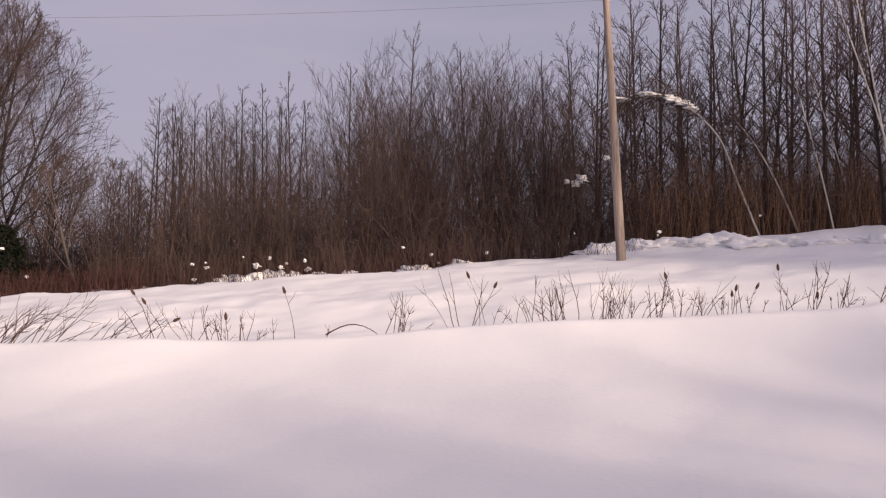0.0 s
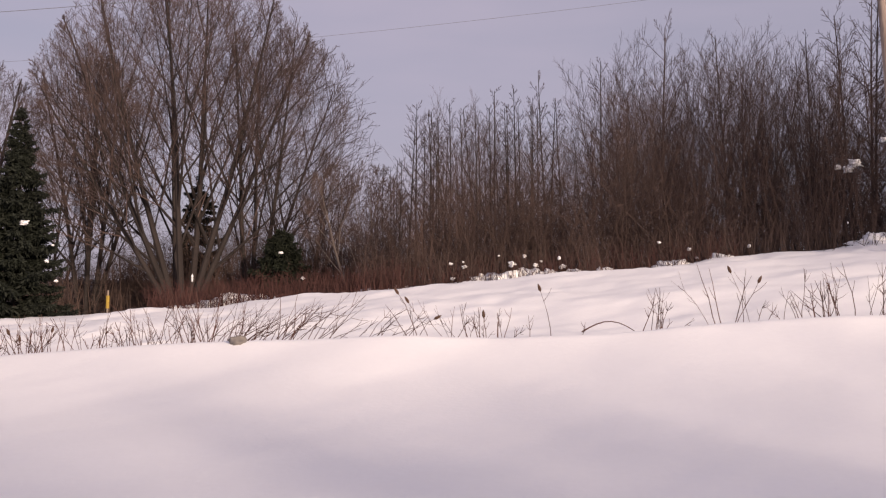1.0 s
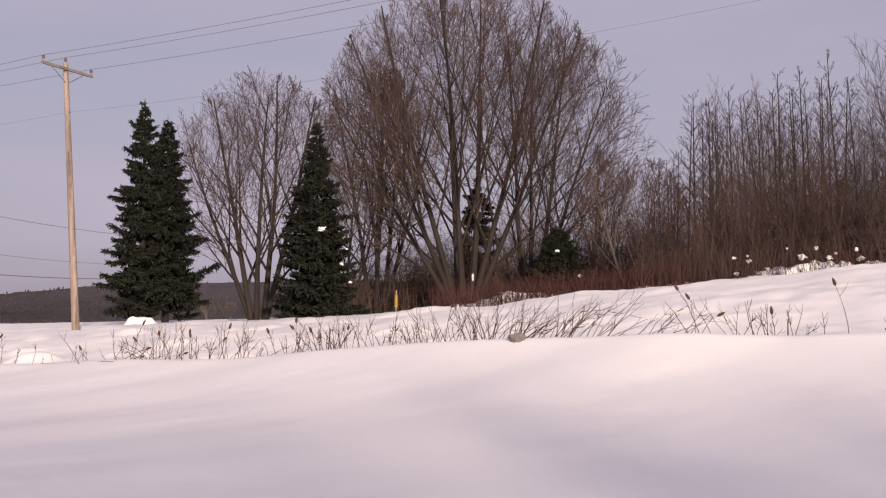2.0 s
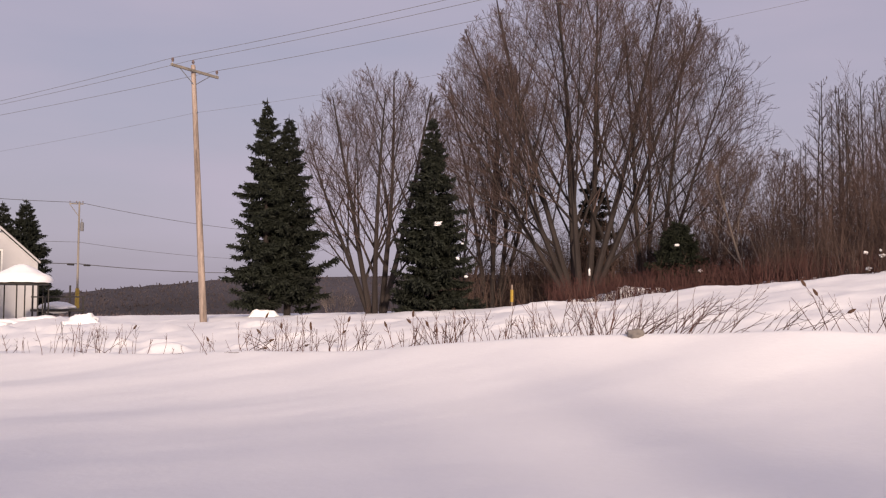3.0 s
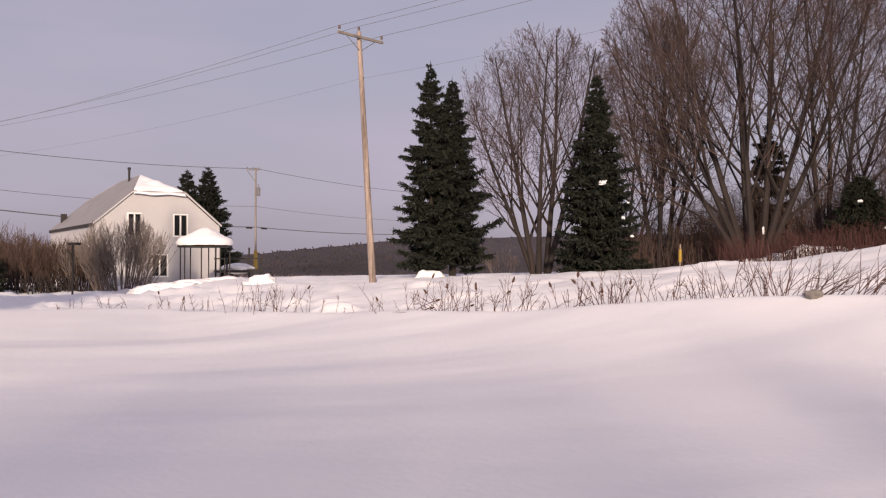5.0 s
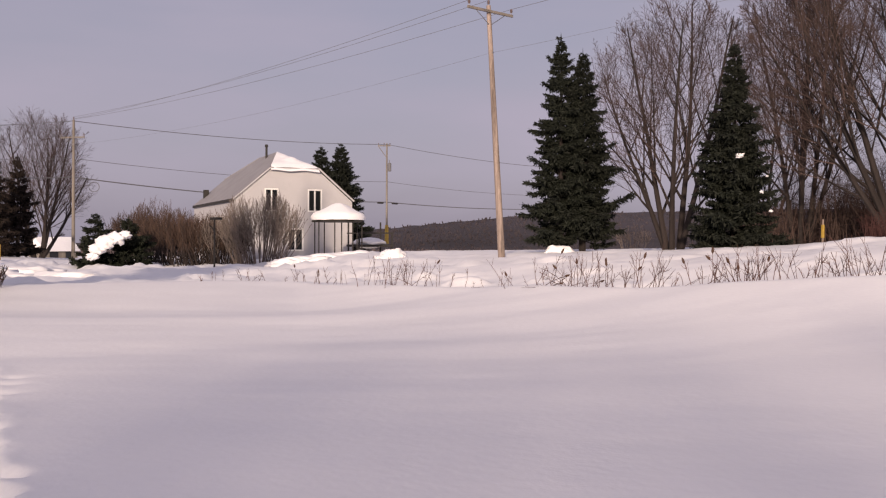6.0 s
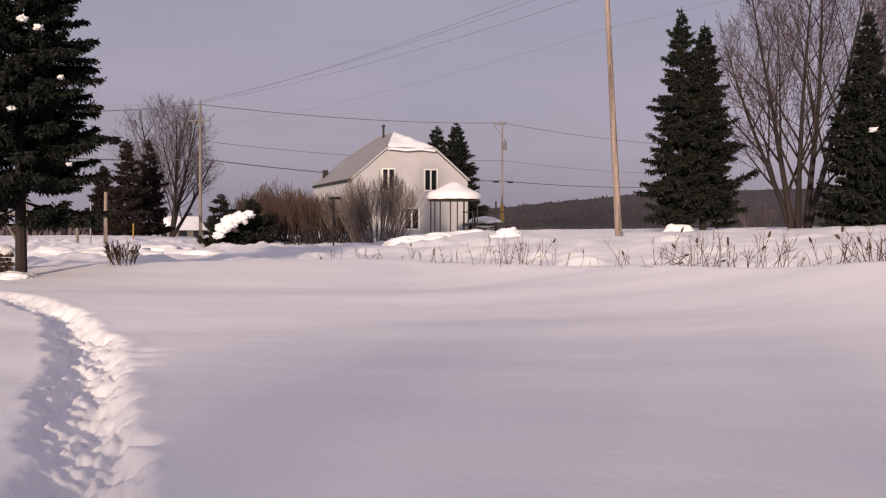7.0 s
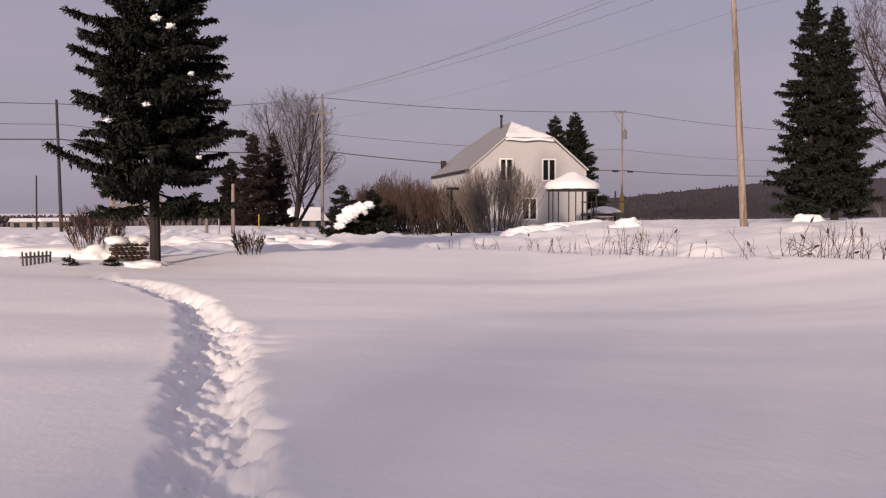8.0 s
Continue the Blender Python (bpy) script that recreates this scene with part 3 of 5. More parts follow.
for hs, rad, lab in (((9.5, 12.0, FAR_H, 12.5), 0.03, "thin grey overhead power wire along the road"),
                     ((8.0, 8.8, 8.6, 8.4), 0.022, "grey overhead cable along the road"),
                     ((6.9, 7.2, 6.2, 6.6), 0.05, "thick black telephone cable along the road")):
    chain = [on_pole(P_BACK, hs[0]), on_pole(P_LL, min(hs[0], LL_H - 0.2)), on_pole(P_L, hs[1] - 0.2), on_pole(P_FAR, hs[2] - 0.1), on_pole(P_ON, hs[3])]
    for a, b in zip(chain[:-1], chain[1:]):
        wire(a, b, 0.5, rad, lab, "power_wire" if rad < 0.04 else "telephone_cable")


# ---- spruces ----
spruce("spruce_tree", 3, 9.9, 4.4, spot(17.5, 45.0), "tall dark green spruce standing close beside its twin in snow", lift=0.1, whorls=34, dense=1.05, rag=0.68, taper=0.76, fine=0.8, group="spruce pair")
spruce("spruce_tree", 4, 9.3, 4.8, spot(16.2, 45.6), "tall dark green spruce standing close beside its twin in snow", lift=0.1, whorls=34, dense=1.05, rag=0.68, taper=0.76, fine=0.8, group="spruce pair")
SPRUCE_SINGLE = spruce("spruce_tree", 5, 8.5, 4.7, spot(7.5, 42.0), "dark green conical spruce with clots of snow, branches to the ground", lift=0.015, whorls=40, dense=1.05, rag=0.6, taper=0.86, fine=0.8)
SPRUCE_NEAR = spruce("spruce_tree", 6, 16.5, 5.6, spot(55.5, 28.5), "large dark spruce with a bare lower trunk", lift=0.12, whorls=54, dense=1.4, rag=0.62, fine=0.58, girth=0.0095)
spruce("spruce_tree", 7, 9.7, 6.4, spot(31.9, 88.0), "dark spruce behind the white house", whorls=30, dense=1.2, rag=0.4, group="spruces behind the house")
spruce("spruce_tree", 8, 10.0, 6.6, spot(30.7, 89.0), "dark spruce behind the white house", whorls=30, dense=1.2, rag=0.4, group="spruces behind the house")
for az, r, h, sd in ((49.9, 80, 7.6, 9), (48.7, 84, 8.0, 10), (51.2, 88, 6.0, 11)):
    spruce("spruce_tree", sd, h, 4.6, spot(az, r), "reddish dark spruce by the road", whorls=24, rag=0.7, group="roadside spruces", mat=M_NEEDLE_RED)
spruce("spruce_tree", 12, 7.0, 4.2, spot(-2.2, 53), "small dark spruce under the large maple", whorls=16, lift=0.03)
spruce("cedar_tree", 13, 3.3, 3.6, spot(-7.0, 44), "low dark cedar with a cap of snow", whorls=14, lift=0.02, dense=1.8, category="cedar", mat=M_CEDAR)

# ---- large bare trees ----
bare_tree("maple_tree", [(75, 12, 0.95), (-60, 4, 1.0), (-95, 15, 0.95), (70, 26, 0.8), (180, 8, 0.9)], MAPLE_OPEN, 21, 12.3, 0.24, spot(10.9, 47), "bare grey maple with several stems from one foot", crown_at=(0.0, 5.2, 0.0))
bare_tree("maple_tree", [(80, 10, 0.95), (-70, 9, 1.0), (10, 4, 1.0), (180, 10, 0.9), (-100, 17, 0.9)], MAPLE, 22, 13.4, 0.2, spot(3.9, 50), "bare multi-stemmed maple behind a spruce", crown_at=(0.0, 4.8, 0.0))
bare_tree("maple_tree", [(90, 24, 0.9), (80, 15, 1.0), (40, 7, 1.0), (-60, 6, 1.0), (-90, 15, 1.0), (-95, 24, 0.9), (170, 9, 0.95), (95, 33, 0.75)], MAPLE, 23, 16.2, 0.25, spot(-1.4, 46), "very large bare maple with many spreading stems", crown_at=(0.2, 7.6, -0.02))
bare_tree("maple_tree", [(80, 6, 1.0), (-90, 10, 1.0), (-90, 18, 0.85), (0, 5, 0.95)], MAPLE, 24, 13.8, 0.2, spot(-5.4, 47), "large bare maple with spreading limbs", crown_at=(1.2, 5.3, 0.0))
bare_tree("willow_tree", [(80, 16, 1.0), (-80, 10, 0.95), (-90, 26, 0.85)], MAPLE_OPEN, 25, 6.4, 0.11, spot(-11.4, 43), "small pale bare tree at the edge of the woods", mats=(M_TWIG_PALE, M_TWIG), crown_at=(0.0, 3.0, 0.05))
bare_tree("maple_tree", [(80, 20, 0.9), (-60, 5, 0.82), (-95, 20, 0.85), (0, 12, 0.8), (75, 38, 0.7), (-90, 42, 0.7)], MAPLE_OPEN, 26, 13.4, 0.34, spot(47.7, 92), "bare roadside maple with a rounded crown", crown_at=(0.0, 6.0, 0.06))

bare_tree("maple_tree", [(80, 14, 0.9), (-70, 6, 1.0), (-90, 20, 0.85)], MAPLE_OPEN, 27, 9.5, 0.16, spot(6.0, 55), "bare slender maple standing behind others", crown_at=(0.0, 3.6, 0.05))
bare_tree("maple_tree", [(80, 15, 0.9), (-70, 8, 1.0), (-90, 20, 0.85)], MAPLE_OPEN, 28, 8.8, 0.16, spot(-8.6, 53), "bare slender maple standing behind others", crown_at=(0.0, 3.8, 0.05))

# ---- woods ----
rng = random.Random(5)
kinds = []
for k in range(4):
    kinds.append(bare_tree("woodland_tree", [(0, 2, 1.0)], UPRIGHT, 40 + k, 10.0, 0.085, (0, 0, 0), "slim bare upright tree in dense woods", group="bare woodland trees"))
for k in range(3):
    kinds.append(bare_tree("woodland_tree", [(a + 20 * k, 5 + 5 * (a % 3), 1.0 - 0.06 * (a % 4)) for a in range(0, 360, 52)], FAN, 50 + k, 9.0, 0.075, (0, 0, 0), "bare many-stemmed tree in dense woods", (M_TWIG, M_TWIG), group="bare woodland trees"))
for k in range(3):
    kinds.append(bare_tree("woodland_tree", [(0, 2, 1.0)], TALL, 55 + k, 10.0, 0.09, (0, 0, 0), "tall open-crowned bare tree in the woods", (M_TWIG, M_TWIG), group="bare woodland trees"))
TALLEST = [max(v.co.z for ob in k.children for v in ob.data.vertices) for k in kinds]


def ceiling_el(az):
    return np.interp(az, [-64, -52, -47, -41, -38, -33.5, -31, -28.7, -26, -25.1, -23.3, -21, -19, -17, -15, -13.5, -12], [22, 21, 20, 18.4, 16.2, 17.6, 16.4, 17.6, 14, 11, 15, 15.2, 13.2, 13.9, 13.4, 10, 8.5])


first = set()
for r0, share, gap in ((39.5, 0.95, 1.9), (44, 1.08, 0.85), (49, 0.98, 1.2), (56, 0.8, 1.5)):
    az = -66.0 + rng.random()
    while az < -12.4:
        r = r0 + rng.uniform(-2, 2)
        h = (math.tan(radians(float(ceiling_el(az)))) * r + EYE_Z - float(land(az, r))) * min(share, 1.0 if az > -26 else 1.1) * rng.uniform(0.84, 1.02)
        if az < -39:
            k = rng.choice((0, 1, 7, 8, 9, 7, 8, 9))
        elif az < -26.4:
            k = rng.choice((4, 5, 6, 4, 5, 6, 7, 2))
        else:
            k = rng.choice((0, 1, 2, 3, 0, 1, 2, 3, 5))
        s = h / TALLEST[k]
        m = Matrix.Translation(spot(az, r)) @ Matrix.Rotation(rng.uniform(0, 6.28), 4, "Z") @ Matrix.Rotation(radians(rng.uniform(-3, 3)), 4, "X") @ Matrix.Diagonal((s * rng.uniform(0.85, 1.1), s, s, 1))
        if k not in first:
            first.add(k)
            kinds[k].matrix_basis = m
        else:
            copy_thing(kinds[k], Matrix.LocRotScale(m.translation, m.to_quaternion(), None)).scale = m.to_scale()
        az += gap * rng.uniform(0.5, 1.5) * (1.7 if -27 < az < -24.6 else (1.95 if -39 < az < -27 else (1.5 if az < -39 else 1)))


def brush(name, seed, count, az0, az1, d0, d1, h0, h1, mat, label, rad=0.012, lean=14, twigs=4, top=None):
    """Close-growing stems with side twigs that fork and cross, scattered behind the pole line."""
    rng = random.Random(seed)
    t = Tubes(3)
    for _ in range(count):
        az = rng.uniform(az0, az1)
        r = float(line_distance(az, 29.4, 24, 62)) + d0 + (d1 - d0) * rng.random() ** 1.3
        p = spot(az, r, -0.1)
        h = rng.uniform(h0, h1) * (top(az, r) if top else 1)
        ln = radians(rng.gauss(0, lean))
        d = way(rng.uniform(0, 360)) * math.sin(ln) + Vector((0, 0, math.cos(ln)))
        pts = [p]
        for k in range(3):
            d = (d + rand_dir(rng) * 0.2 + Vector((0, 0, 0.03))).normalized()
            pts.append(pts[-1] + d * h / 3)
        t.add(pts[:3], [rad, rad * 0.8, rad * 0.6])
        t.spike(pts[2], pts[3], rad * 0.6)
        for _k in range(twigs):
            x = rng.uniform(0.5, 3)
            i = min(int(x), 2)
            q = pts[i].lerp(pts[i + 1], x - i)
            e = (rand_dir(rng) * 1.25 + d * 0.8).normalized() * h * rng.uniform(0.12, 0.34)
            t.spike(q, q + e, rad * 0.5)
            for _j in range(2):
                g = q + e * rng.uniform(0.25, 0.8)
                t.spike(g, g + (e.normalized() + rand_dir(rng) * 0.9).normalized() * e.length * rng.uniform(0.4, 0.7), rad * 0.4)
    return tagged(new(name, t.mesh(name, mat)), label, "brush", kind="stuff")


brush("underbrush", 1, 5200, -66, -12, 4.5, 24, 1.7, 6.0, M_BRUSH, "dense dark brown leafless underbrush along the woods", 0.012, 26, 12, top=lambda az, r: float(np.interp(az, [-30, -20, -12], [1, 0.95, 0.55])))
brush("back_scrub", 6, 2600, -13, 7, 15.5, 34, 1.4, 4.8, M_BRUSH, "dark leafless scrub behind the large maples", 0.017, 26, 7, top=lambda az, r: float(np.interp(az, [-13, -4, 1, 7], [1.2, 1.15, 1.0, 0.6])))
brush("low_red_scrub", 7, 700, -34, -14, 2.2, 7, 0.5, 1.3, M_RED, "low dark red scrub at the foot of the woods", 0.010, 22, 3)
brush("red_osier_thicket", 2, 1800, -14.5, 0.5, 1.8, 7, 0.4, 1.3, M_RED, "dense thicket of dark red bare stems", 0.011, 20, 3)
brush("tan_thicket", 3, 1500, -66, -43.5, 4.2, 9, 1.6, 3.6, M_TAN, "thicket of tan bare upright stems", 0.012, 8, 3)
brush("low_scrub", 4, 700, -44, -12, 2.2, 6.0, 0.6, 1.8, M_BRUSH, "low leafless scrub at the foot of the woods", 0.010, 22, 4)


# ---- house ----
def build_house():
    along = way(49.5)                       # from the gable back along the ridge
    acr = way(-40.5)                        # along the gable
    p1 = way(37.04) * 66
    z0 = float(land(33, 66)) - 0.2
    org = Vector((p1.x, p1.y, z0))
    rotm = Matrix((acr, along, Vector((0, 0, 1)))).transposed().to_4x4()
    ob = root("house", org, "white one-and-a-half-storey house with a steep grey roof and clipped gable", "house")
    ob.matrix_basis = Matrix.Translation(org) @ rotm
    W, L, E, H, OV = 8.7, 15.0, 4.62 - z0, 8.35 - z0, 0.12
    k = (H - E) / (W / 2)
    hipw = 2.6
    hz = E + k * hipw
    hb = 4.9
    th = 0.22

    def poly(bm, pts):
        return bm.faces.new([bm.verts.new(p) for p in pts])

    # walls with thickness, the gable cut for its windows by strips round them
    wins = [(2.3, 3.5, 0.8, 1.4, 0), (5.38, 3.5, 0.85, 1.4, 0), (3.9, 0.75, 0.98, 1.4, 1)]
    x0, x1 = OV, W - OV
    bm = bmesh.new()

    def roof_z(x):
        return min(E + k * min(x, W - x), hz) - 0.16

    xs = sorted({x0, x1, hipw, W - hipw, *[w[0] for w in wins], *[w[0] + w[2] for w in wins]})
    for a, b in zip(xs[:-1], xs[1:]):
        holes = sorted((w[1], w[1] + w[3]) for w in wins if w[0] <= a + 1e-6 and w[0] + w[2] >= b - 1e-6)
        low = 0.0
        for h0, h1 in holes:
            for y in (OV, OV + th):
                poly(bm, [(a, y, low), (b, y, low), (b, y, h0), (a, y, h0)])
            low = h1
        for y in (OV, OV + th):
            poly(bm, [(a, y, low), (b, y, low), (b, y, roof_z(b)), (a, y, roof_z(a))])
    for x, y, w, h, _ in wins:
        for q in ([(x, 0, y), (x + w, 0, y)], [(x, 0, y + h), (x + w, 0, y + h)], [(x, 0, y), (x, 0, y + h)], [(x + w, 0, y), (x + w, 0, y + h)]):
            poly(bm, [(q[0][0], OV, q[0][2]), (q[1][0], OV, q[1][2]), (q[1][0], OV + th, q[1][2]), (q[0][0], OV + th, q[0][2])])
    part("front_wall", bm, M_SIDING, ob, "white sided gable wall in sunlight")
    for nm, xx in (("side_wall", x0 + th / 2), ("side_wall", x1 - th / 2)):
        bm = bmesh.new()
        box(bm, th, L - 2 * OV, E - 0.02, (xx, L / 2 + 0.1, E / 2 - 0.01))
        part(nm, bm, M_SIDING, ob)
    bm = bmesh.new()
    poly(bm, [(x0, L - OV, 0), (x1, L - OV, 0), (x1, L - OV, roof_z(x1)), (W - hipw, L - OV, hz - 0.2), (hipw, L - OV, hz - 0.2), (x0, L - OV, roof_z(x0))])
    part("back_wall", bm, M_SIDING, ob)
    # clapboards
    for i in range(22):
        z = 0.25 + i * 0.26
        if z > hz - 0.3:
            break
        a, b = (x0, x1) if z < E - 0.1 else (max(x0, (z - E + 0.2) / k + 0.05), min(x1, W - (z - E + 0.2) / k - 0.05))
        segs, cur = [], a
        for x, y, w, h, _ in sorted(wins):
            if y - 0.12 < z < y + h + 0.12 and x > cur:
                segs.append((cur, x - 0.1))
                cur = x + w + 0.1
        segs.append((cur, b))
        for s0, s1 in segs:
            if s1 - s0 > 0.1:
                bm = bmesh.new()
                box(bm, s1 - s0, 0.03, 0.257, ((s0 + s1) / 2, OV - 0.008, z), Matrix.Rotation(radians(1), 3, "X"))
                part("clapboard", bm, M_SIDING, ob)
    # roof slabs
    A, B = (0, 0, E), (hipw, 0, hz)
    R0, R1 = (W / 2, hb, H), (W / 2, L - hb, H)

    def slab(name, pts, mat, thick=0.06, lift=0.0, label="", parent=ob):
        bm = bmesh.new()
        f = poly(bm, pts)
        f.normal_update()
        nrm = f.normal if f.normal.z > 0 else -f.normal
        up = nrm * lift
        for v in bm.verts:
            v.co += up
        ex = bmesh.ops.extrude_face_region(bm, geom=[f])
        bmesh.ops.translate(bm, vec=nrm * thick, verts=[g for g in ex["geom"] if isinstance(g, bmesh.types.BMVert)])
        bmesh.ops.recalc_face_normals(bm, faces=bm.faces)
        return part(name, bm, mat, parent, label)

    slab("roof_slope", [A, B, R0, R1, (hipw, L, hz), (0, L, E)], M_ROOF, label="frosted grey roof slope")
    slab("roof_slope", [(W, 0, E), (W - hipw, 0, hz), R0, R1, (W - hipw, L, hz), (W, L, E)], M_ROOF)
    slab("hip_slope", [B, (W - hipw, 0, hz), R0], M_ROOF)
    slab("hip_slope", [(hipw, L, hz), (W - hipw, L, hz), R1], M_ROOF)
    # snow lying on the hip, uneven
    bm = bmesh.new()
    n = 16
    grid = {}
    for i in range(n + 1):
        for j in range(n + 1 - i):
            u, v_ = i / n, j / n
            p = Vector(B) * (1 - u - v_) + Vector((W - hipw, 0, hz)) * u + Vector(R0) * v_
            edge = min(u, v_, 1 - u - v_)
            q = noise.noise(p * 0.9) * 0.16
            grid[i, j] = bm.verts.new(p + Vector((0, (-0.2 + 0.08 * q) if v_ == 0 else 0, (-0.22 + 0.5 * q) if v_ == 0 else 0.07 + min(edge * 4, 1) * (0.26 + 1.4 * q) + 0.03 * q)))
    for i in range(n):
        for j in range(n - i):
            bm.faces.new([grid[i, j], grid[i + 1, j], grid[i, j + 1]])
            if i + j < n - 1:
                bm.faces.new([grid[i + 1, j], grid[i + 1, j + 1], grid[i, j + 1]])
    o = part("roof_snow", bm, M_SNOW2, ob, "thick bank of snow on the clipped gable")
    o.data.polygons.foreach_set("use_smooth", [True] * len(o.data.polygons))
    # fascia boards
    for s in (0, 1):
        bm = bmesh.new()
        a = Vector((0.0 if not s else W, 0.02, E - 0.03))
        b = Vector((hipw if not s else W - hipw, 0.02, hz - 0.03))
        d = b - a
        box(bm, d.length, 0.05, 0.09, (a + b) / 2, Matrix.Rotation(-math.atan2(d.z, d.x), 3, "Y"))
        part("fascia", bm, M_SIDING, ob, "white fascia board")
    bm = bmesh.new()
    box(bm, W - 2 * hipw - 0.1, 0.10, 0.05, (W / 2, 0.06, hz - 0.2))
    part("soffit", bm, M_SIDING, ob, "white soffit under the clipped gable")
    bm = bmesh.new()
    box(bm, W - 2 * hipw, 0.05, 0.2, (W / 2, 0.0, hz - 0.13))
    part("fascia", bm, M_SIDING, ob, "white fascia board")
    bm = bmesh.new()
    box(bm, 0.06, L, 0.2, (0.02, L / 2, E - 0.08))
    part("fascia", bm, M_DARK, ob, "dark eaves board")
    # windows: frame, two sashes
    for x, y, w, h, kind in wins:
        win = new("window")
        win.parent = ob
        win.location = (x, OV - 0.02, y)
        for sx, sz, cx, cz in ((w + 0.2, 0.1, w / 2, -0.05), (w + 0.2, 0.1, w / 2, h + 0.05), (0.1, h, -0.05, h / 2), (0.1, h, w + 0.05, h / 2)):
            bm = bmesh.new()
            box(bm, sx, 0.09, sz, (cx, 0, cz), None, 0.008)
            part("window_frame", bm, M_TRIM, win, "white window frame")
        bm = bmesh.new()
        box(bm, 0.10, 0.07, h, (w / 2, 0.03, h / 2))
        part("mullion", bm, M_TRIM, win)
        for c in (0.25, 0.75):
            bm = bmesh.new()
            box(bm, w / 2 - 0.06, 0.02, h - 0.02, (w * c, 0.08, h / 2))
            part("pane", bm, M_GLASS, win)
    # chimney
    bm = bmesh.new()
    rod(bm, (W / 2 - 0.3, hb + 1.9, H - 0.5), (W / 2 - 0.3, hb + 1.9, H + 0.6), 0.085, n=12)
    rod(bm, (W / 2 - 0.3, hb + 1.9, H + 0.58), (W / 2 - 0.3, hb + 1.9, H + 0.75), 0.13, 0.12, 12)
    part("chimney", bm, M_DARK, ob, "dark stove pipe chimney")
    bm = bmesh.new()
    box(bm, 0.4, 0.4, 0.7, (0.9, L - 1.0, E + 0.95))
    part("vent_stack", bm, M_DARK, ob, "small dark stack low on the roof")


build_house()


def build_gazebo():
    c = way(30.85) * 60
    z0 = float(land(30.85, 60)) - 0.1
    ob = root("gazebo", (c.x, c.y, z0), "open gazebo with dark posts under a thick snow cap", "gazebo")
    r, h = 1.6, 3.0 - z0
    for i in range(8):
        a = math.pi / 8 + i * math.pi / 4
        bm = bmesh.new()
        rod(bm, (r * 0.93 * math.cos(a), r * 0.93 * math.sin(a), 0), (r * 0.93 * math.cos(a), r * 0.93 * math.sin(a), h), 0.038, n=6)
        part("post", bm, M_DARK, ob)
    bm = bmesh.new()
    res = bmesh.ops.create_cone(bm, cap_ends=True, segments=8, radius1=r * 1.08, radius2=r * 1.02, depth=0.14)
    bmesh.ops.translate(bm, vec=(0, 0, h), verts=res["verts"])
    part("eaves_ring", bm, M_DARK, ob)
    bm = bmesh.new()
    rings = [(1.06, 0.05), (1.1, 0.25), (1.0, 0.46), (0.75, 0.62), (0.48, 0.84), (0.25, 1.05), (0.1, 1.12)]
    rows = []
    for s, z in rings:
        rows.append([bm.verts.new((r * s * math.cos(2 * math.pi * i / 24), r * s * math.sin(2 * math.pi * i / 24), h + z + 0.05 * noise.noise((i * 0.7, s * 3, 1)))) for i in range(24)])
    for a, b in zip(rows[:-1], rows[1:]):
        for i in range(24):
            bm.faces.new([a[i], a[(i + 1) % 24], b[(i + 1) % 24], b[i]])
    bm.faces.new(rows[-1])
    o = part("snow_cap", bm, M_SNOW2, ob, "rounded cap of deep snow on the roof")
    o.data.polygons.foreach_set("use_smooth", [True] * len(o.data.polygons))


build_gazebo()


# ---- distance: a wooded ridge ----
def build_ridge():
    """A long wooded hill; its crown of trees is uneven."""
    r2 = random.Random(77)
    n = 260
    v, f = [], []
    for i in range(n + 1):
        az = -70 + 150 * i / n
        top = np.interp(az, [-70, -10, 10, 20, 24, 29, 36, 50, 80], [2.7, 2.9, 2.75, 2.5, 2.1, 1.6, 1.1, 0.5, 0.4])
        for r, s in ((430, 0), (520, 0.55), (640, 1.0), (800, 0.9)):
            p = way(az) * r
            z = -6 + (EYE_Z + 640 * math.tan(radians(float(top))) + 6 - 9) * s * (r / 640 if s else 1)
            v.append((p.x, p.y, z + r2.uniform(-0.5, 0.5) * (s > 0)))
    for i in range(n):
        for k in range(3):
            a = i * 4 + k
            f.append((a, a + 4, a + 5, a + 1))
    o = link("hill", v, f, M_FAR, True)
    tagged(o, "low far hill under leafless woods", "hill", kind="structure")
    for nm, mat, count, low, high, lab in (("far_woods", M_FAR, 9000, 400, 640, "far leafless woods on the hill"), ("plain_woods", M_FAR_PALE, 9000, 240, 420, "grey-brown leafless woods on the plain")):
        t = Tubes(3)
        for _ in range(count):
            az = r2.uniform(-16, 72)
            r = low + (high - low) * r2.random()
            top = np.interp(az, [-70, -10, 10, 20, 24, 29, 36, 50, 80], [2.7, 2.9, 2.75, 2.5, 2.1, 1.6, 1.1, 0.5, 0.4])
            s = float(np.interp(r, [430, 520, 640], [0, 0.55, 1.0]))
            z = (-6 + (EYE_Z + 640 * math.tan(radians(float(top))) - 3) * s * (r / 640 if s else 1)) if r > 425 else float(land(az, r))
            p = way(az) * r
            p.z = z - 0.5
            h = r2.uniform(1.4, 2.4) if r > 425 else r2.uniform(0.9, 2.3) * r / 300 * float(np.interp(az, [40, 47], [1, 1.4]))
            w = r2.uniform(0.2, 0.7) * (1.0 if az < 45 else 2.2)
            q = Vector((r2.uniform(-1, 1), r2.uniform(-1, 1), 0))
            t.add([p, p + q * 0.5 + Vector((0, 0, h * 0.6)), p + q + Vector((0, 0, h))], [w * 0.6, w, w * 0.25])
        tagged(new(nm, t.mesh(nm, mat)), lab, "woods", kind="stuff")


build_ridge()


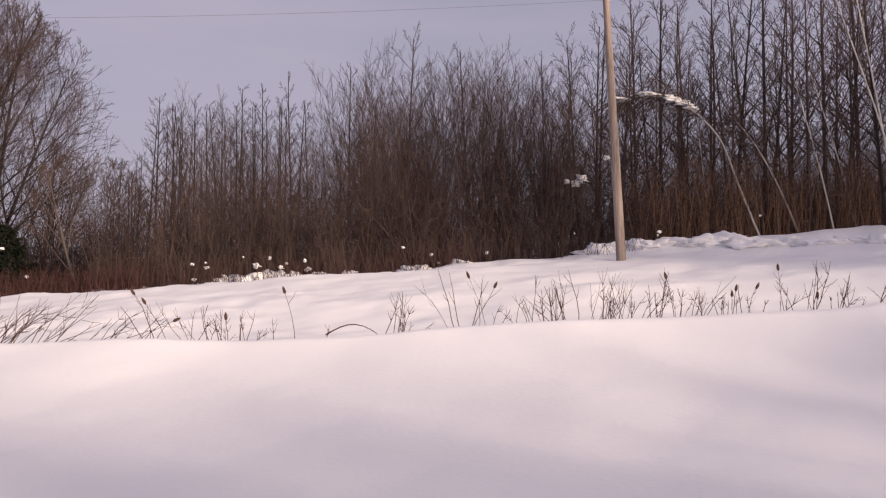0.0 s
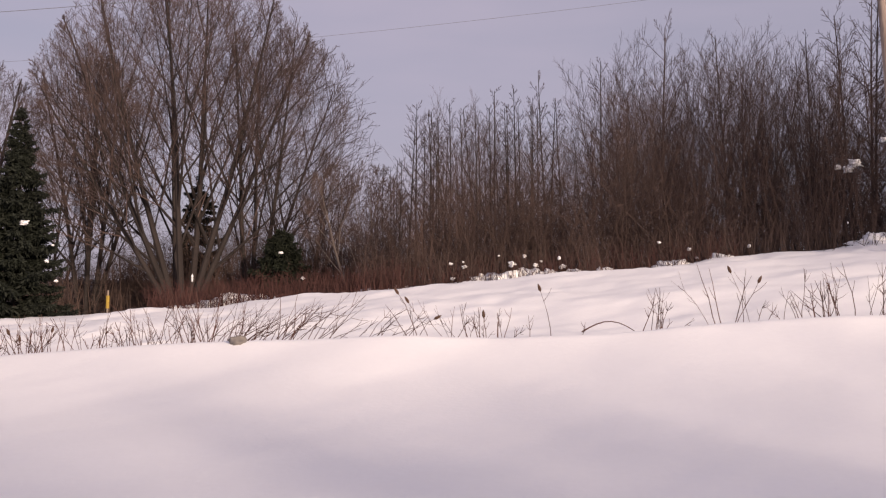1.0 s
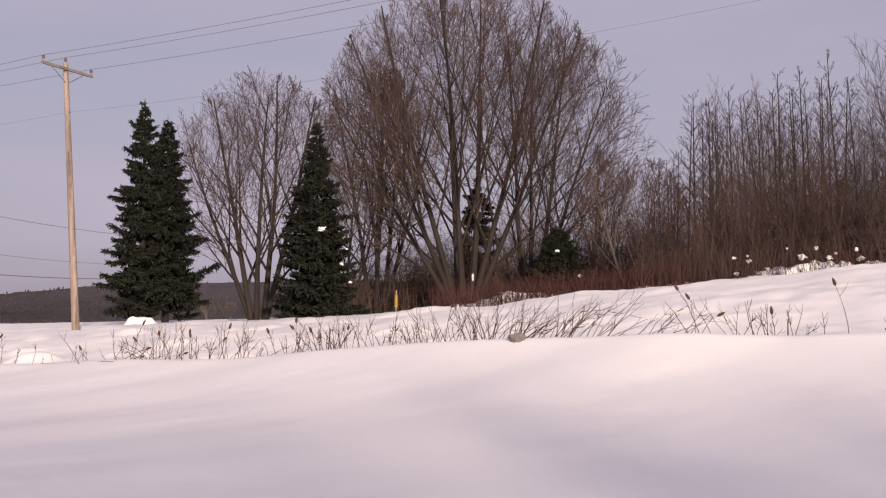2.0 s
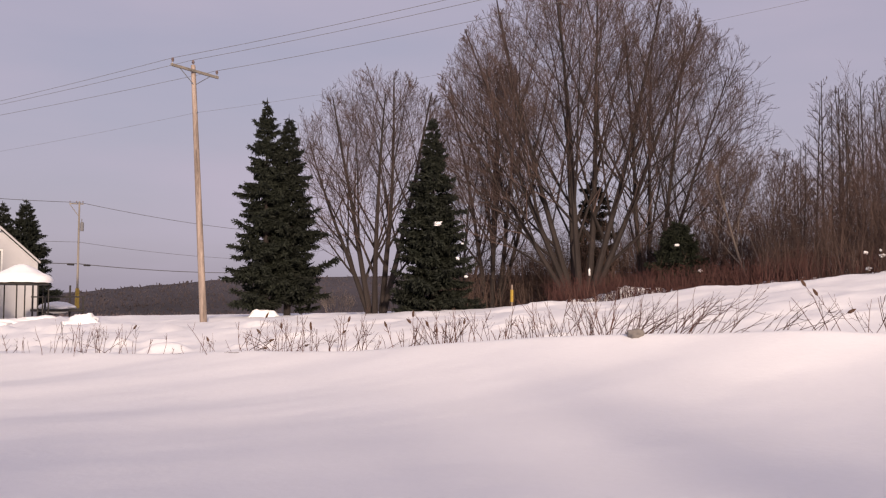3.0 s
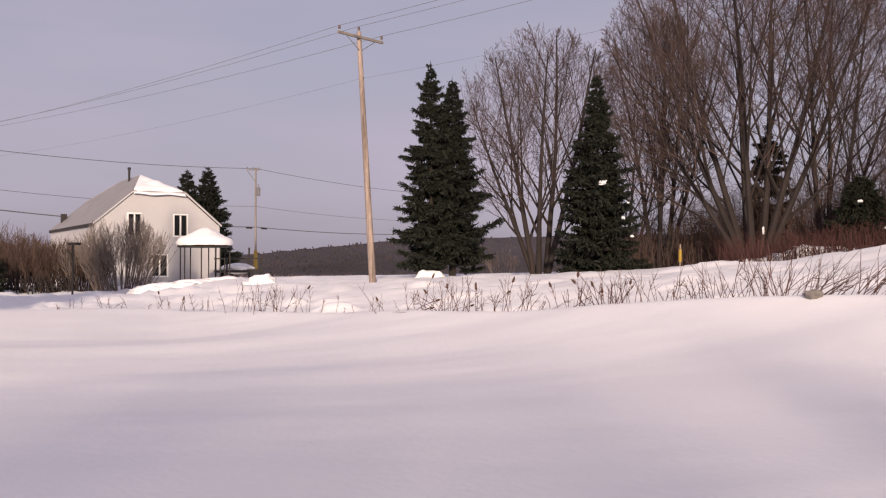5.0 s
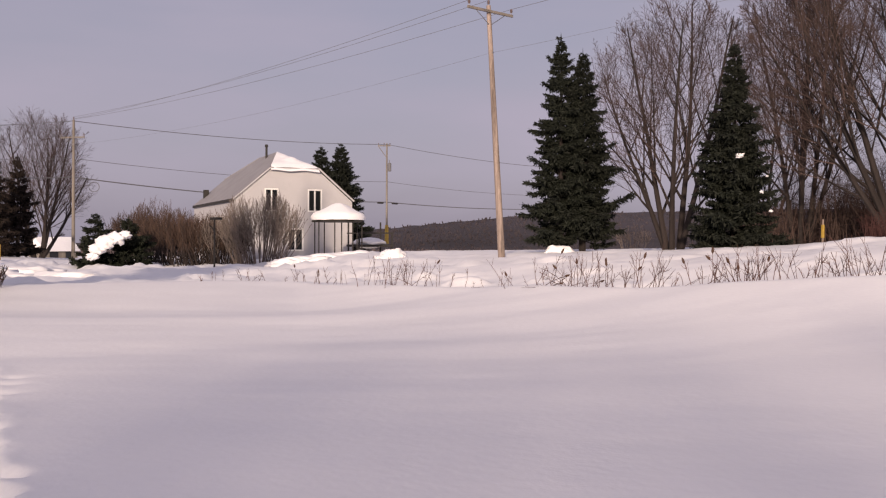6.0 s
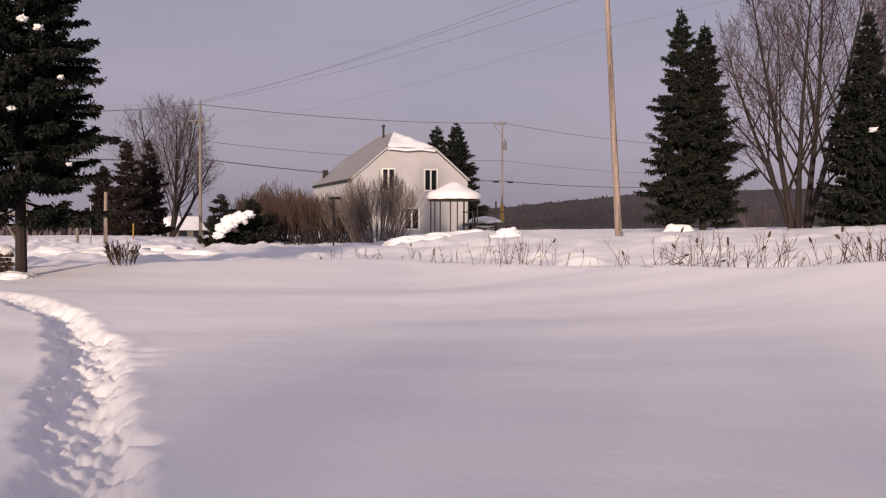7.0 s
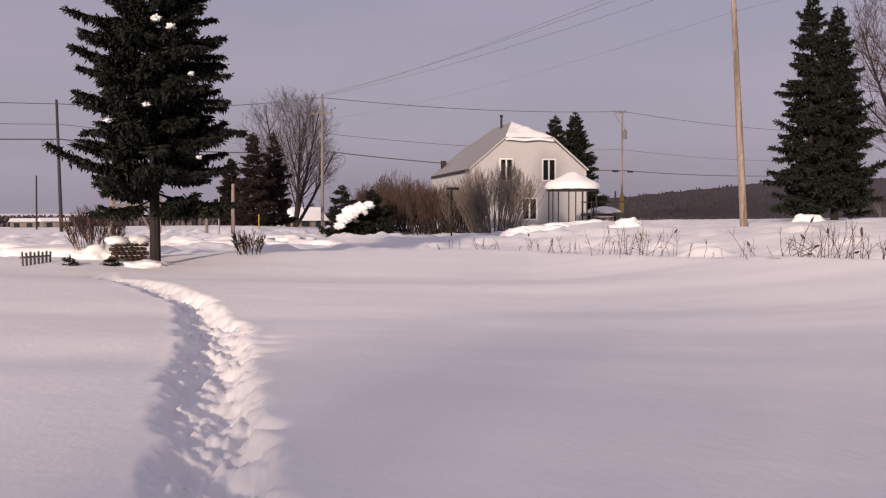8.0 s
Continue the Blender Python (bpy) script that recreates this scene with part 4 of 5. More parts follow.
# ---- added belt of unseen bare trees behind the camera; thin crowns shade near field ----
shade = random.Random(31)
for n_shade in range(34):
    bx, by = 2.5 + 25 * n_shade / 33 + shade.uniform(-0.8, 0.8), shade.uniform(-31, -20)
    z = float(land(math.degrees(math.atan2(-bx, by)), math.hypot(bx, by)))
    s_up = shade.uniform(0.9, 1.12)
    c = copy_thing(kinds[shade.randrange(10)], Matrix.LocRotScale((bx, by, z), Euler((0, 0, shade.uniform(0, 6))), None))
    c.scale = (s_up * 1.3, s_up * 1.3, s_up)


# ---- dry weeds along the near crest ----
def weeds(seed, n, height, spread, lean, label, seeds=0.15, bent=0.0, name="weed_clump"):
    rng = random.Random(seed)
    ob = root(name, (0, 0, 0), label, "dry weeds", "weeds along the crest")
    for _ in range(n):
        stem = Tubes(3)
        p = Vector((rng.gauss(0, spread), rng.gauss(0, spread * 0.5), -0.08))
        h = height * rng.uniform(0.5, 1.2)
        ln = radians(rng.gauss(0, lean))
        a = rng.uniform(0, 6.28)
        d = Vector((math.cos(a) * math.sin(ln) + bent * rng.uniform(0.4, 1.3), math.sin(a) * math.sin(ln), math.cos(ln))).normalized()
        pts = [p]
        for _k in range(4):
            d = (d + rand_dir(rng) * 0.2 + Vector((bent * 0.12, 0, -abs(bent) * 0.05))).normalized()
            pts.append(pts[-1] + d * h / 4)
        r = rng.uniform(0.0055, 0.010)
        stem.add(pts, [r, r * 0.9, r * 0.8, r * 0.65, r * 0.4])
        for _k in range(rng.randrange(1, 6)):
            q = pts[rng.randrange(2, 4)]
            e = (rand_dir(rng) * 0.8 + d).normalized() * h * rng.uniform(0.12, 0.3)
            stem.add([q, q + e * 0.6, q + e + Vector((0, 0, 0.03))], [r * 0.6, r * 0.5, r * 0.35])
        o = new("stem", stem.mesh("stem", M_WEED))
        o.parent = ob
        if rng.random() < (seeds if n == 1 else seeds * 0.5):
            head = Tubes(5)
            q = pts[-1]
            head.add([q - d * 0.06, q - d * 0.02, q + d * 0.04, q + d * 0.09], [0.008, 0.03, 0.026, 0.006])
            k = new("seed_head", head.mesh("seed_head", M_SEED))
            k.parent = o
            tagged(k, "dark dried seed head")
    return ob


def plant(ob, az, dr=0.6, turn=0.0):
    r = float(line_distance(az, 16.5, 14, 31)) + dr
    ob.matrix_basis = Matrix.Translation(spot(az, r)) @ Matrix.Rotation(radians(az + turn), 4, "Z")
    return ob


LOOSE, STRAIGHT, BENT = "thin dry brown weed stalks poking from the snow", "upright dry weed stalks with dark seed heads", "long bent bare shrub stems leaning over the snow"
WEEDS = [  # bearing, stems, height, spread, lean, bent, seed heads
    (38, 5, 0.5, 0.3, 25, 0, 0.2), (36, 6, 0.6, 0.4, 25, 0, 0.2), (33.5, 8, 0.7, 0.5, 22, 0, 0.3), (31.5, 7, 0.6, 0.4, 25, 0, 0.2), (28, 14, 0.9, 0.45, 18, 0.1, 0.1), (26.2, 9, 0.75, 0.4, 22, 0, 0.1),
    (23.5, 5, 0.5, 0.4, 25, 0, 0.1), (20.5, 4, 0.5, 0.4, 25, 0, 0.1), (18.2, 16, 0.85, 0.5, 26, 0, 0.25), (16.2, 16, 0.85, 0.45, 24, 0, 0.25), (14.2, 10, 0.75, 0.4, 20, 0, 0.2), (12.2, 8, 1.05, 0.14, 9, 0, 0.1),
    (10.2, 7, 0.6, 0.4, 22, 0, 0.2), (8.0, 16, 0.8, 0.42, 18, 0, 0.2), (6.4, 15, 0.8, 0.42, 20, 0, 0.2), (4.4, 6, 0.75, 0.3, 16, 0, 0.2), (2.6, 9, 0.85, 0.3, 18, 0, 0.2), (1.0, 8, 0.9, 0.3, 18, -0.2, 0.1),
    (-0.6, 16, 1.0, 0.45, 22, -0.3, 0.02), (-2.0, 18, 1.1, 0.5, 20, 0.1, 0.02), (-3.6, 18, 1.15, 0.5, 16, 0.35, 0.02), (-5.2, 18, 1.2, 0.5, 14, 0.55, 0.02), (-6.8, 16, 1.25, 0.5, 14, 0.7, 0.02), (-8.6, 12, 1.2, 0.45, 14, 0.8, 0.02),
    (-11, 8, 1.0, 0.4, 16, 0.7, 0.1), (-13.2, 5, 0.9, 0.3, 16, 0.5, 0.2), (-15.8, 4, 0.95, 0.2, 12, -0.3, 0.6), (-17.6, 5, 0.95, 0.15, 12, -0.35, 0.4), (-19.2, 10, 0.8, 0.35, 16, 0, 0.2), (-20.6, 6, 0.5, 0.3, 22, 0, 0.1),
    (-23.25, 1, 1.0, 0.02, 2, 0, 1.0), (-25.0, 1, 0.7, 0.02, 4, 0, 0), (-29.6, 13, 0.85, 0.1, 26, 0, 0), (-33.0, 3, 1.15, 0.12, 10, -0.25, 0.1), (-34.6, 5, 1.0, 0.2, 14, 0.1, 0.5), (-37.2, 4, 0.6, 0.3, 20, 0, 0.1),
    (-39.2, 14, 0.95, 0.3, 18, -0.1, 0.05), (-40.8, 15, 1.0, 0.3, 18, 0, 0.05), (-42.2, 12, 0.9, 0.3, 18, 0.1, 0.05), (-43.4, 10, 0.85, 0.3, 18, 0.2, 0.05), (-46.0, 12, 0.95, 0.25, 14, 0.1, 0.1), (-47.6, 9, 0.7, 0.3, 18, 0, 0.1),
    (-49.0, 5, 0.6, 0.2, 18, 0, 0.3), (-50.4, 6, 0.7, 0.3, 20, 0, 0.1), (-51.9, 1, 0.85, 0.02, 2, 0, 1.0), (-52.8, 7, 0.9, 0.15, 18, 0, 0.1), (-54.0, 4, 0.6, 0.2, 20, 0, 0.2), (-55.2, 9, 0.7, 0.25, 26, 0, 0), (-57.4, 7, 0.6, 0.25, 20, 0, 0), (-60, 8, 0.7, 0.3, 20, 0, 0),
]
for n_weed, (az, n, h, sp, ln, bt, sd) in enumerate(WEEDS):
    plant(weeds(100 + n_weed, round(n * 1.4) if az > 0 else n, h, sp, ln * (1.6 if az > 0 else 1.15), BENT if abs(bt) > 0.3 and n > 6 else (STRAIGHT if sd > 0.3 else LOOSE), sd, bt), az, 0.5 + 0.9 * ((n_weed * 7) % 5) / 5)


# ---- snow heaps and clots ----
def lump_bm(seed, sx, sy, sz, rough=0.35, sub=3, freq=1.3):
    bm = bmesh.new()
    bmesh.ops.create_icosphere(bm, subdivisions=sub, radius=1)
    for v in bm.verts:
        n = noise.noise(v.co * freq + Vector((seed * 3.7, seed, 0))) + 0.5 * noise.noise(v.co * freq * 2.7 + Vector((seed, 0, seed)))
        v.co *= 1 + rough * (n + 0.22 * noise.noise(v.co * freq * 7))
        v.co = Vector((v.co.x * sx, v.co.y * sy, v.co.z * sz))
    for f in bm.faces:
        f.smooth = True
    return bm


def heap(az, r, w, d, h, seed, label="rounded heap of ploughed snow", turn=0.0, sink=0.3, group="snow heaps", name="snow_mound", rough=0.35):
    ob = part(name, lump_bm(seed, w / 2, d / 2, h, rough * 1.2, 4, freq=1.7), M_SNOW2, None)
    ob.matrix_basis = Matrix.Translation(spot(az, r, -h * sink)) @ Matrix.Rotation(radians(az + turn), 4, "Z")
    return tagged(ob, label, "snow mound", group)


def aim(az, el, r):
    p = way(az) * r
    p.z = EYE_Z + r * math.tan(radians(el))
    return p


for k, (az, r, w, d, h) in enumerate([(27.6, 47, 1.5, 1.2, 0.55), (17.6, 43.6, 1.5, 1.0, 0.42), (32.6, 54, 3.2, 2.0, 0.42), (31.2, 55, 3.6, 2.0, 0.36), (29.6, 56, 3.2, 1.8, 0.36), (34.0, 53, 2.2, 1.6, 0.36),
                                     (53.2, 42, 4.6, 2.4, 0.5), (51.0, 44, 4.4, 2.2, 0.4), (48.6, 46, 3.8, 2.0, 0.45), (46.4, 44, 3.6, 2.0, 0.3), (58.6, 31, 1.7, 1.0, 0.45), (60.8, 34, 4.5, 2.4, 0.3), (62.8, 38, 6, 2.8, 0.35), (56.0, 28.2, 1.3, 0.9, 0.2)]):
    heap(az, r, w, d, h, k + 1)
for k, (az, r, w, h) in enumerate([(-18.4, 32.2, 1.2, 0.25), (-19.6, 32.4, 1.3, 0.45), (-20.6, 32.0, 2.6, 0.62), (-21.6, 32.3, 2.2, 0.6), (-22.4, 31.8, 0.8, 0.4), (-23.3, 31.8, 1.1, 0.45), (-24.6, 31.6, 0.8, 0.32), (-26.2, 31.8, 0.9, 0.3), (-14.2, 32.6, 1.0, 0.3), (-12.4, 33, 1.2, 0.3),
                                  (-9.0, 33.4, 1.4, 0.3), (-6.6, 33.6, 1.5, 0.4), (-4.4, 34, 1.9, 0.6), (-3.2, 34.2, 1.6, 0.45), (-1.2, 34.4, 1.2, 0.35), (-30.4, 31.6, 1.2, 0.3), (-33.2, 31.8, 1.0, 0.25), (-41.4, 33.0, 1.3, 0.5)]):
    heap(az, r + 1.0, w, 0.7, h * (0.75 if az < -10 or abs(az + 4.4) < 0.1 else 0.45), 40 + k, "lumpy snow lying over low brush at the foot of the woods", group="snow on the brush", rough=0.6, sink=0.2)
ridge = random.Random(17)
for k in range(15):
    az = -43.4 - 1.05 * k
    heap(az, 34.2 + ridge.uniform(-0.3, 0.3), ridge.uniform(1.0, 1.7), 0.9, ridge.uniform(0.15, 0.27), 150 + k, "lumpy ploughed snow along the far side of the road", group="ploughed ridge", rough=0.5, sink=0.1)
for k, (az, el, r, w) in enumerate([(-20.9, 3.1, 32.5, 0.32), (-22.3, 3.0, 32.6, 0.2), (-19.0, 2.4, 33, 0.22), (-18.0, 2.9, 33, 0.2), (-23.9, 2.9, 33, 0.26), (-22.9, 2.5, 32.5, 0.2), (-17.3, 2.2, 33, 0.18), (-20.1, 2.2, 32.2, 0.22),
                                  (-40.4, 8.4, 36, 0.5), (-40.0, 8.1, 36, 0.4), (-39.5, 8.2, 36, 0.3), (-41.9, 9.6, 36, 0.25), (-8.3, 2.2, 41, 0.2), (-7.0, 3.7, 43.2, 0.22)]):
    o = part("snow_clot", lump_bm(70 + k, w * 0.38, w * 0.3, w * 0.26, 1.1, 3, 1.9), M_SNOW2, None)
    o.location = aim(az, el, r)
    tagged(o, "small clot of snow caught in bare branches", "snow clot", "snow clots in the brush")

caught = random.Random(91)
for k in range(18):
    az = caught.uniform(-24.5, -15) if k < 8 else caught.uniform(-58, -26)
    r = float(line_distance(az, 29.4, 24, 62)) + caught.uniform(2.2, 4.5)
    w = caught.uniform(0.05, 0.13)
    o = part("snow_clot", lump_bm(200 + k, w * caught.uniform(0.4, 0.7), w * 0.4, w * caught.uniform(0.3, 0.6), 0.8, 3, 1.6), M_SNOW2, None)
    o.location = spot(az, r, caught.uniform(0.05, 0.35) + 0.9 * caught.random() ** 3)
    tagged(o, "small clot of snow caught in bare branches", "snow clot", "snow clots in the brush")


def load(tree, at, w, seed, h=0.5, rough=1.1):
    """Snow lying on a bough: a part of its tree."""
    o = part("snow_clot", lump_bm(seed, w * 0.85, w * 0.65, w * h, rough, 3, 2.2), M_SNOW2, None, "clot of snow on a bough")
    o.parent = tree
    o.location = at - tree.location
    return o


for k, (az, el, w) in enumerate([(7.2, 5.1, 0.17), (6.0, 3.0, 0.09), (5.7, 3.9, 0.06), (5.5, 1.9, 0.08)]):
    load(SPRUCE_SINGLE, aim(az, el, 40.6), w, 90 + k)
for k, (az, el, w) in enumerate([(55.3, 11.0, 0.17), (54.5, 10.6, 0.15), (55.9, 6.2, 0.13), (53.4, 8.0, 0.1), (58.0, 5.2, 0.1), (53.0, 3.2, 0.09)]):
    load(SPRUCE_NEAR, aim(az, el, 27.0), w, 100 + k)


# ---- bent and leaning birches ----
def birch(points, r0, r1, label, twigs=0, snow=(), seed=1):
    rng = random.Random(seed)
    at = points[0].copy()
    ob = root("birch_tree", at, label, "birch", "leaning birches")
    tb = Tubes()
    pts = []
    for k in range(len(points) - 1):
        a, b, c, d = points[max(k - 1, 0)], points[k], points[k + 1], points[min(k + 2, len(points) - 1)]
        for i in range(4):
            t = i / 4
            pts.append(0.5 * (2 * b + (c - a) * t + (2 * a - 5 * b + 4 * c - d) * t * t + (3 * b - a - 3 * c + d) * t ** 3) - at)
    pts.append(points[-1] - at)
    n = len(pts)
    tb.add(pts, [r0 + (r1 - r0) * k / (n - 1) for k in range(n)], 7)
    o = new("trunk", tb.mesh("trunk", M_BIRCH))
    o.parent = ob
    if twigs:
        cr = Tubes()
        for _ in range(twigs):
            t = rng.uniform(0.45, 1) * (n - 1)
            k = min(int(t), n - 2)
            q = pts[k].lerp(pts[k + 1], t - k)
            d = (rand_dir(rng) * 0.7 + (pts[k + 1] - pts[k]).normalized()).normalized()
            ln = rng.uniform(0.7, 2.2)
            line = [q]
            for _k in range(4):
                d = (d + rand_dir(rng) * 0.2 - Vector((0, 0, 0.22))).normalized()
                line.append(line[-1] + d * ln / 4)
                if rng.random() < 0.8:
                    e = (d + rand_dir(rng)).normalized() * 0.4 - Vector((0, 0, 0.12))
                    cr.add([line[-1], line[-1] + e * 0.5, line[-1] + e], [0.006, 0.006, 0.005])
            cr.add(line, [0.014, 0.012, 0.010, 0.008, 0.006])
        o = new("crown", cr.mesh("crown", M_TWIG))
        o.parent = ob
    for k, t in enumerate(snow):
        q = pts[min(int(t * (n - 1)), n - 1)]
        o = part("snow_load", lump_bm(seed + k, 0.34 + 0.1 * (k % 3), 0.15, 0.075, 0.9, 3, 2.0), M_SNOW2, ob, "snow lying on the bent stem")
        o.location = q + Vector((0, 0, 0.06))
    return ob


birch([aim(-50.6, 4.6, 37), aim(-49.4, 7.8, 37), aim(-48.5, 10.3, 37), aim(-47.2, 11.9, 37), aim(-45.6, 12.9, 37), aim(-43.8, 13.1, 37), aim(-42.4, 12.6, 37)], 0.042, 0.016,
      "slim white birch bowed over in an arch under snow", 150, (0.55, 0.6, 0.64, 0.7, 0.75, 0.79, 0.83, 0.93), 3)
birch([aim(-52.6, 5.0, 38), aim(-51.6, 7.6, 38), aim(-50.4, 10, 38), aim(-49.2, 11.6, 38)], 0.04, 0.015, "slim birch leaning beside a bowed one", 60, (), 4)
for k, (a0, e0, a1, e1) in enumerate([(-58.5, 5.6, -53.8, 21), (-57.8, 6, -55.2, 22), (-54.6, 5, -52.6, 13.5), (-47.8, 4.6, -47.0, 13), (-55.8, 5, -53.4, 14)]):
    birch([aim(a0, e0 - 0.6, 36 + k), aim(a0 * 0.66 + a1 * 0.34, e0 * 0.64 + e1 * 0.36, 36 + k), aim(a0 * 0.33 + a1 * 0.67, e0 * 0.31 + e1 * 0.69, 36 + k), aim(a1, e1, 36 + k)], 0.034, 0.018,
          "slim leaning white birch at the edge of the woods", 26, (), 20 + k)


# ---- bushes by the house ----
def bush(az, r, height, width, stems, seed, label, mats, name="bush", category="bush", group="", spec=None):
    rng = random.Random(seed)
    trunk, crown = Tubes(), Tubes()
    sp = spec or dict(levels=2, segs=(4, 3, 1), sides=(3, 3, 3), split=1, tip=0.009, wiggle=0.10, up=(0.05, 0.10, 0.06), count=(7, 5), **{"from": (0.3, 0.25)}, angle=(24, 30), ratio=(0.45, 0.5), fade=0.4)
    sp = dict(sp, dome=((0, 0, height * 0.45), (width * 0.5, height * 0.58)))
    most = math.degrees(math.atan2(width * 0.5, height * 0.8))
    for k in range(stems):
        a = rng.uniform(0, 360)
        lean = most * (0.75 * math.sqrt(rng.random()) if name != "lilac_bush" else 1.0 * rng.random() ** 0.7)
        d = way(a) * math.sin(radians(lean)) + Vector((0, 0, math.cos(radians(lean))))
        p = way(a) * width * 0.30 * math.sqrt(rng.random()) + Vector((0, 0, -0.15))
        branch(rng, trunk, crown, p, d, height * rng.uniform(0.75, 1.0) * (1 - 0.15 * lean / most), min(0.028, 0.006 + 0.006 * height), 0, sp)
    ob = root(name, spot(az, r), label, category, group)
    for nm, tb, mt in (("trunk", trunk, mats[0]), ("crown", crown, mats[1])):
        o = new(nm, tb.mesh(nm, mt))
        o.parent = ob
        tagged(o, kind="stuff")
    return ob


bush(35.45, 57, 4.35, 5.2, 120, 61, "large leafless lilac bush with pale dry twig ends", (M_TWIG_PALE, M_LILAC), "lilac_bush")
bush(37.5, 58.5, 3.4, 3.4, 55, 62, "leafless bush with pale twigs beside the house", (M_BARK, M_LILAC), "lilac_bush")
for k, (az, r, h, w) in enumerate([(39.4, 60, 3.4, 4.2), (40.5, 61, 3.5, 4.2), (41.3, 63, 4.1, 4.2), (42.4, 66, 3.6, 4.2), (37.5, 59, 3.0, 3.4), (38.5, 59, 3.0, 3.6)]):
    bush(az, r, h, w, 85, 63 + k, "dense brown leafless bush in the yard hedge", (M_BARK, M_HEDGE), group="hedge bushes")
bush(58.6, 33, 1.75, 2.2, 34, 70, "bare reddish brown shrub in the snow", (M_TAN, M_TWIG), "shrub", "shrub")
bush(50.2, 30.5, 0.95, 1.1, 16, 71, "small dark shrub with a few dry leaves on it", (M_BARK, M_SEED), "shrub", "shrub")
bush(13.2, 60, 1.6, 2.4, 20, 72, "low grey leafless scrub beyond the poles", (M_TWIG_PALE, M_TWIG_PALE), "shrub", "shrub", "scrub beyond the poles")
bush(9.4, 62, 1.8, 2.8, 20, 73, "low grey leafless scrub beyond the poles", (M_TWIG_PALE, M_TWIG_PALE), "shrub", "shrub", "scrub beyond the poles")
bush(1.0, 58, 2.2, 3.4, 26, 74, "low grey leafless scrub beyond the poles", (M_TWIG_PALE, M_TWIG_PALE), "shrub", "shrub", "scrub beyond the poles")
spruce("cedar_tree", 81, 2.9, 3.4, spot(44.7, 58), "dark rounded cedar beside the pole", whorls=12, lift=0.0, category="cedar", mat=M_CEDAR, dense=0.9)
CEDAR_B = spruce("cedar_tree", 82, 2.6, 4.2, spot(42.9, 58), "dark cedar weighed down by a slab of snow", whorls=12, lift=0.0, category="cedar", mat=M_CEDAR, dense=0.9)
for k, (az, el, w) in enumerate([(44.6, -0.35, 0.62), (44.15, 0.0, 0.72), (43.6, 0.25, 0.66), (43.1, 0.45, 0.45), (44.85, -0.8, 0.42)]):
    load(CEDAR_B, aim(az, el, 56.3), w, 110 + k, 0.5, 0.6)


# ---- small things in the yard ----
def build_feeder():
    ob = root("bird_feeder", spot(38.1, 53), "dark post with a small flat-roofed bird feeder", "bird feeder")
    bm = bmesh.new()
    box(bm, 0.08, 0.08, 2.7, (0, 0, 1.25), None, 0.01)
    part("post", bm, M_DARK, ob)
    bm = bmesh.new()
    box(bm, 0.6, 0.36, 0.13, (0.1, 0, 2.62), None, 0.02)
    part("roof", bm, M_DARK, ob)
    bm = bmesh.new()
    rod(bm, (-0.04, 0, 2.0), (-0.34, 0, 2.3), 0.03)
    part("brace", bm, M_DARK, ob)


def build_deck():
    ob = root("deck", spot(28.95, 66), "small raised wooden deck with railing, loaded with snow", "deck")
    ob.rotation_euler = (0, 0, radians(-40.5 + 90))
    bm = bmesh.new()
    box(bm, 2.6, 2.4, 0.16, (0, 0, 0.55), None, 0.02)
    part("platform", bm, M_DARK, ob)
    for x in (-1.2, 1.2):
        for y in (-1.1, 1.1):
            bm = bmesh.new()
            box(bm, 0.1, 0.1, 2.4 if y > 0 else 1.6, (x, y, 1.0 if y > 0 else 0.6), None, 0.01)
            part("post", bm, M_DARK, ob)
    for y in (-1.1, 1.1):
        bm = bmesh.new()
        box(bm, 2.6, 0.07, 0.09, (0, y, 1.42))
        part("rail", bm, M_DARK, ob)
    part("snow_layer", lump_bm(5, 1.25, 1.15, 0.34, 0.25), M_SNOW2, ob, "deep snow on the deck").location = (0, 0, 0.72)


def building(az, r, w, d, h, rise, turn, label, wall_mat, category="shed", name="shed", windows=2):
    ob = root(name, spot(az, r, -0.2), label, category)
    ob.rotation_euler = (0, 0, radians(az + turn))
    bm = bmesh.new()
    box(bm, w, d, h, (0, 0, h / 2))
    part("wall", bm, wall_mat, ob)
    bm = bmesh.new()
    pts = [(-w / 2, -d / 2 - 0.3, h), (-w / 2, d / 2 + 0.3, h), (-w / 2, 0, h + rise)]
    a = [bm.verts.new((p[0] - 0.25, p[1], p[2])) for p in pts]
    b = [bm.verts.new((-p[0] + 0.25, p[1], p[2])) for p in pts]
    bm.faces.new(a)
    bm.faces.new(b[::-1])
    for i in range(3):
        bm.faces.new([a[i], b[i], b[(i + 1) % 3], a[(i + 1) % 3]])
    bmesh.ops.recalc_face_normals(bm, faces=bm.faces)
    part("roof", bm, M_SNOW2, ob, "roof under snow")
    for k in range(windows):
        bm = bmesh.new()
        box(bm, 0.9, 0.08, 0.7, (w * (-0.25 + 0.5 * k / max(1, windows - 1)) if windows > 1 else 0, -d / 2 - 0.01, h * 0.55))
        part("window", bm, M_GLASS, ob)
    return ob


def picket_fence():
    ob = root("picket_fence", spot(61.9, 29), "short weathered picket fence half buried in snow", "fence")
    ob.rotation_euler = (0, 0, radians(61.9 + 50))
    for k in range(8):
        bm = bmesh.new()
        box(bm, 0.07, 0.03, 0.5 - 0.05 * (k % 2), (-0.5 + 0.16 * k, 0, 0.1), Matrix.Rotation(radians((k * 37 % 9) - 4), 3, "Y"), 0.006)
        part("picket", bm, M_POLE_GREY, ob)
    bm = bmesh.new()
    box(bm, 1.25, 0.03, 0.05, (0.06, 0.03, 0.2))
    part("rail", bm, M_POLE_GREY, ob)


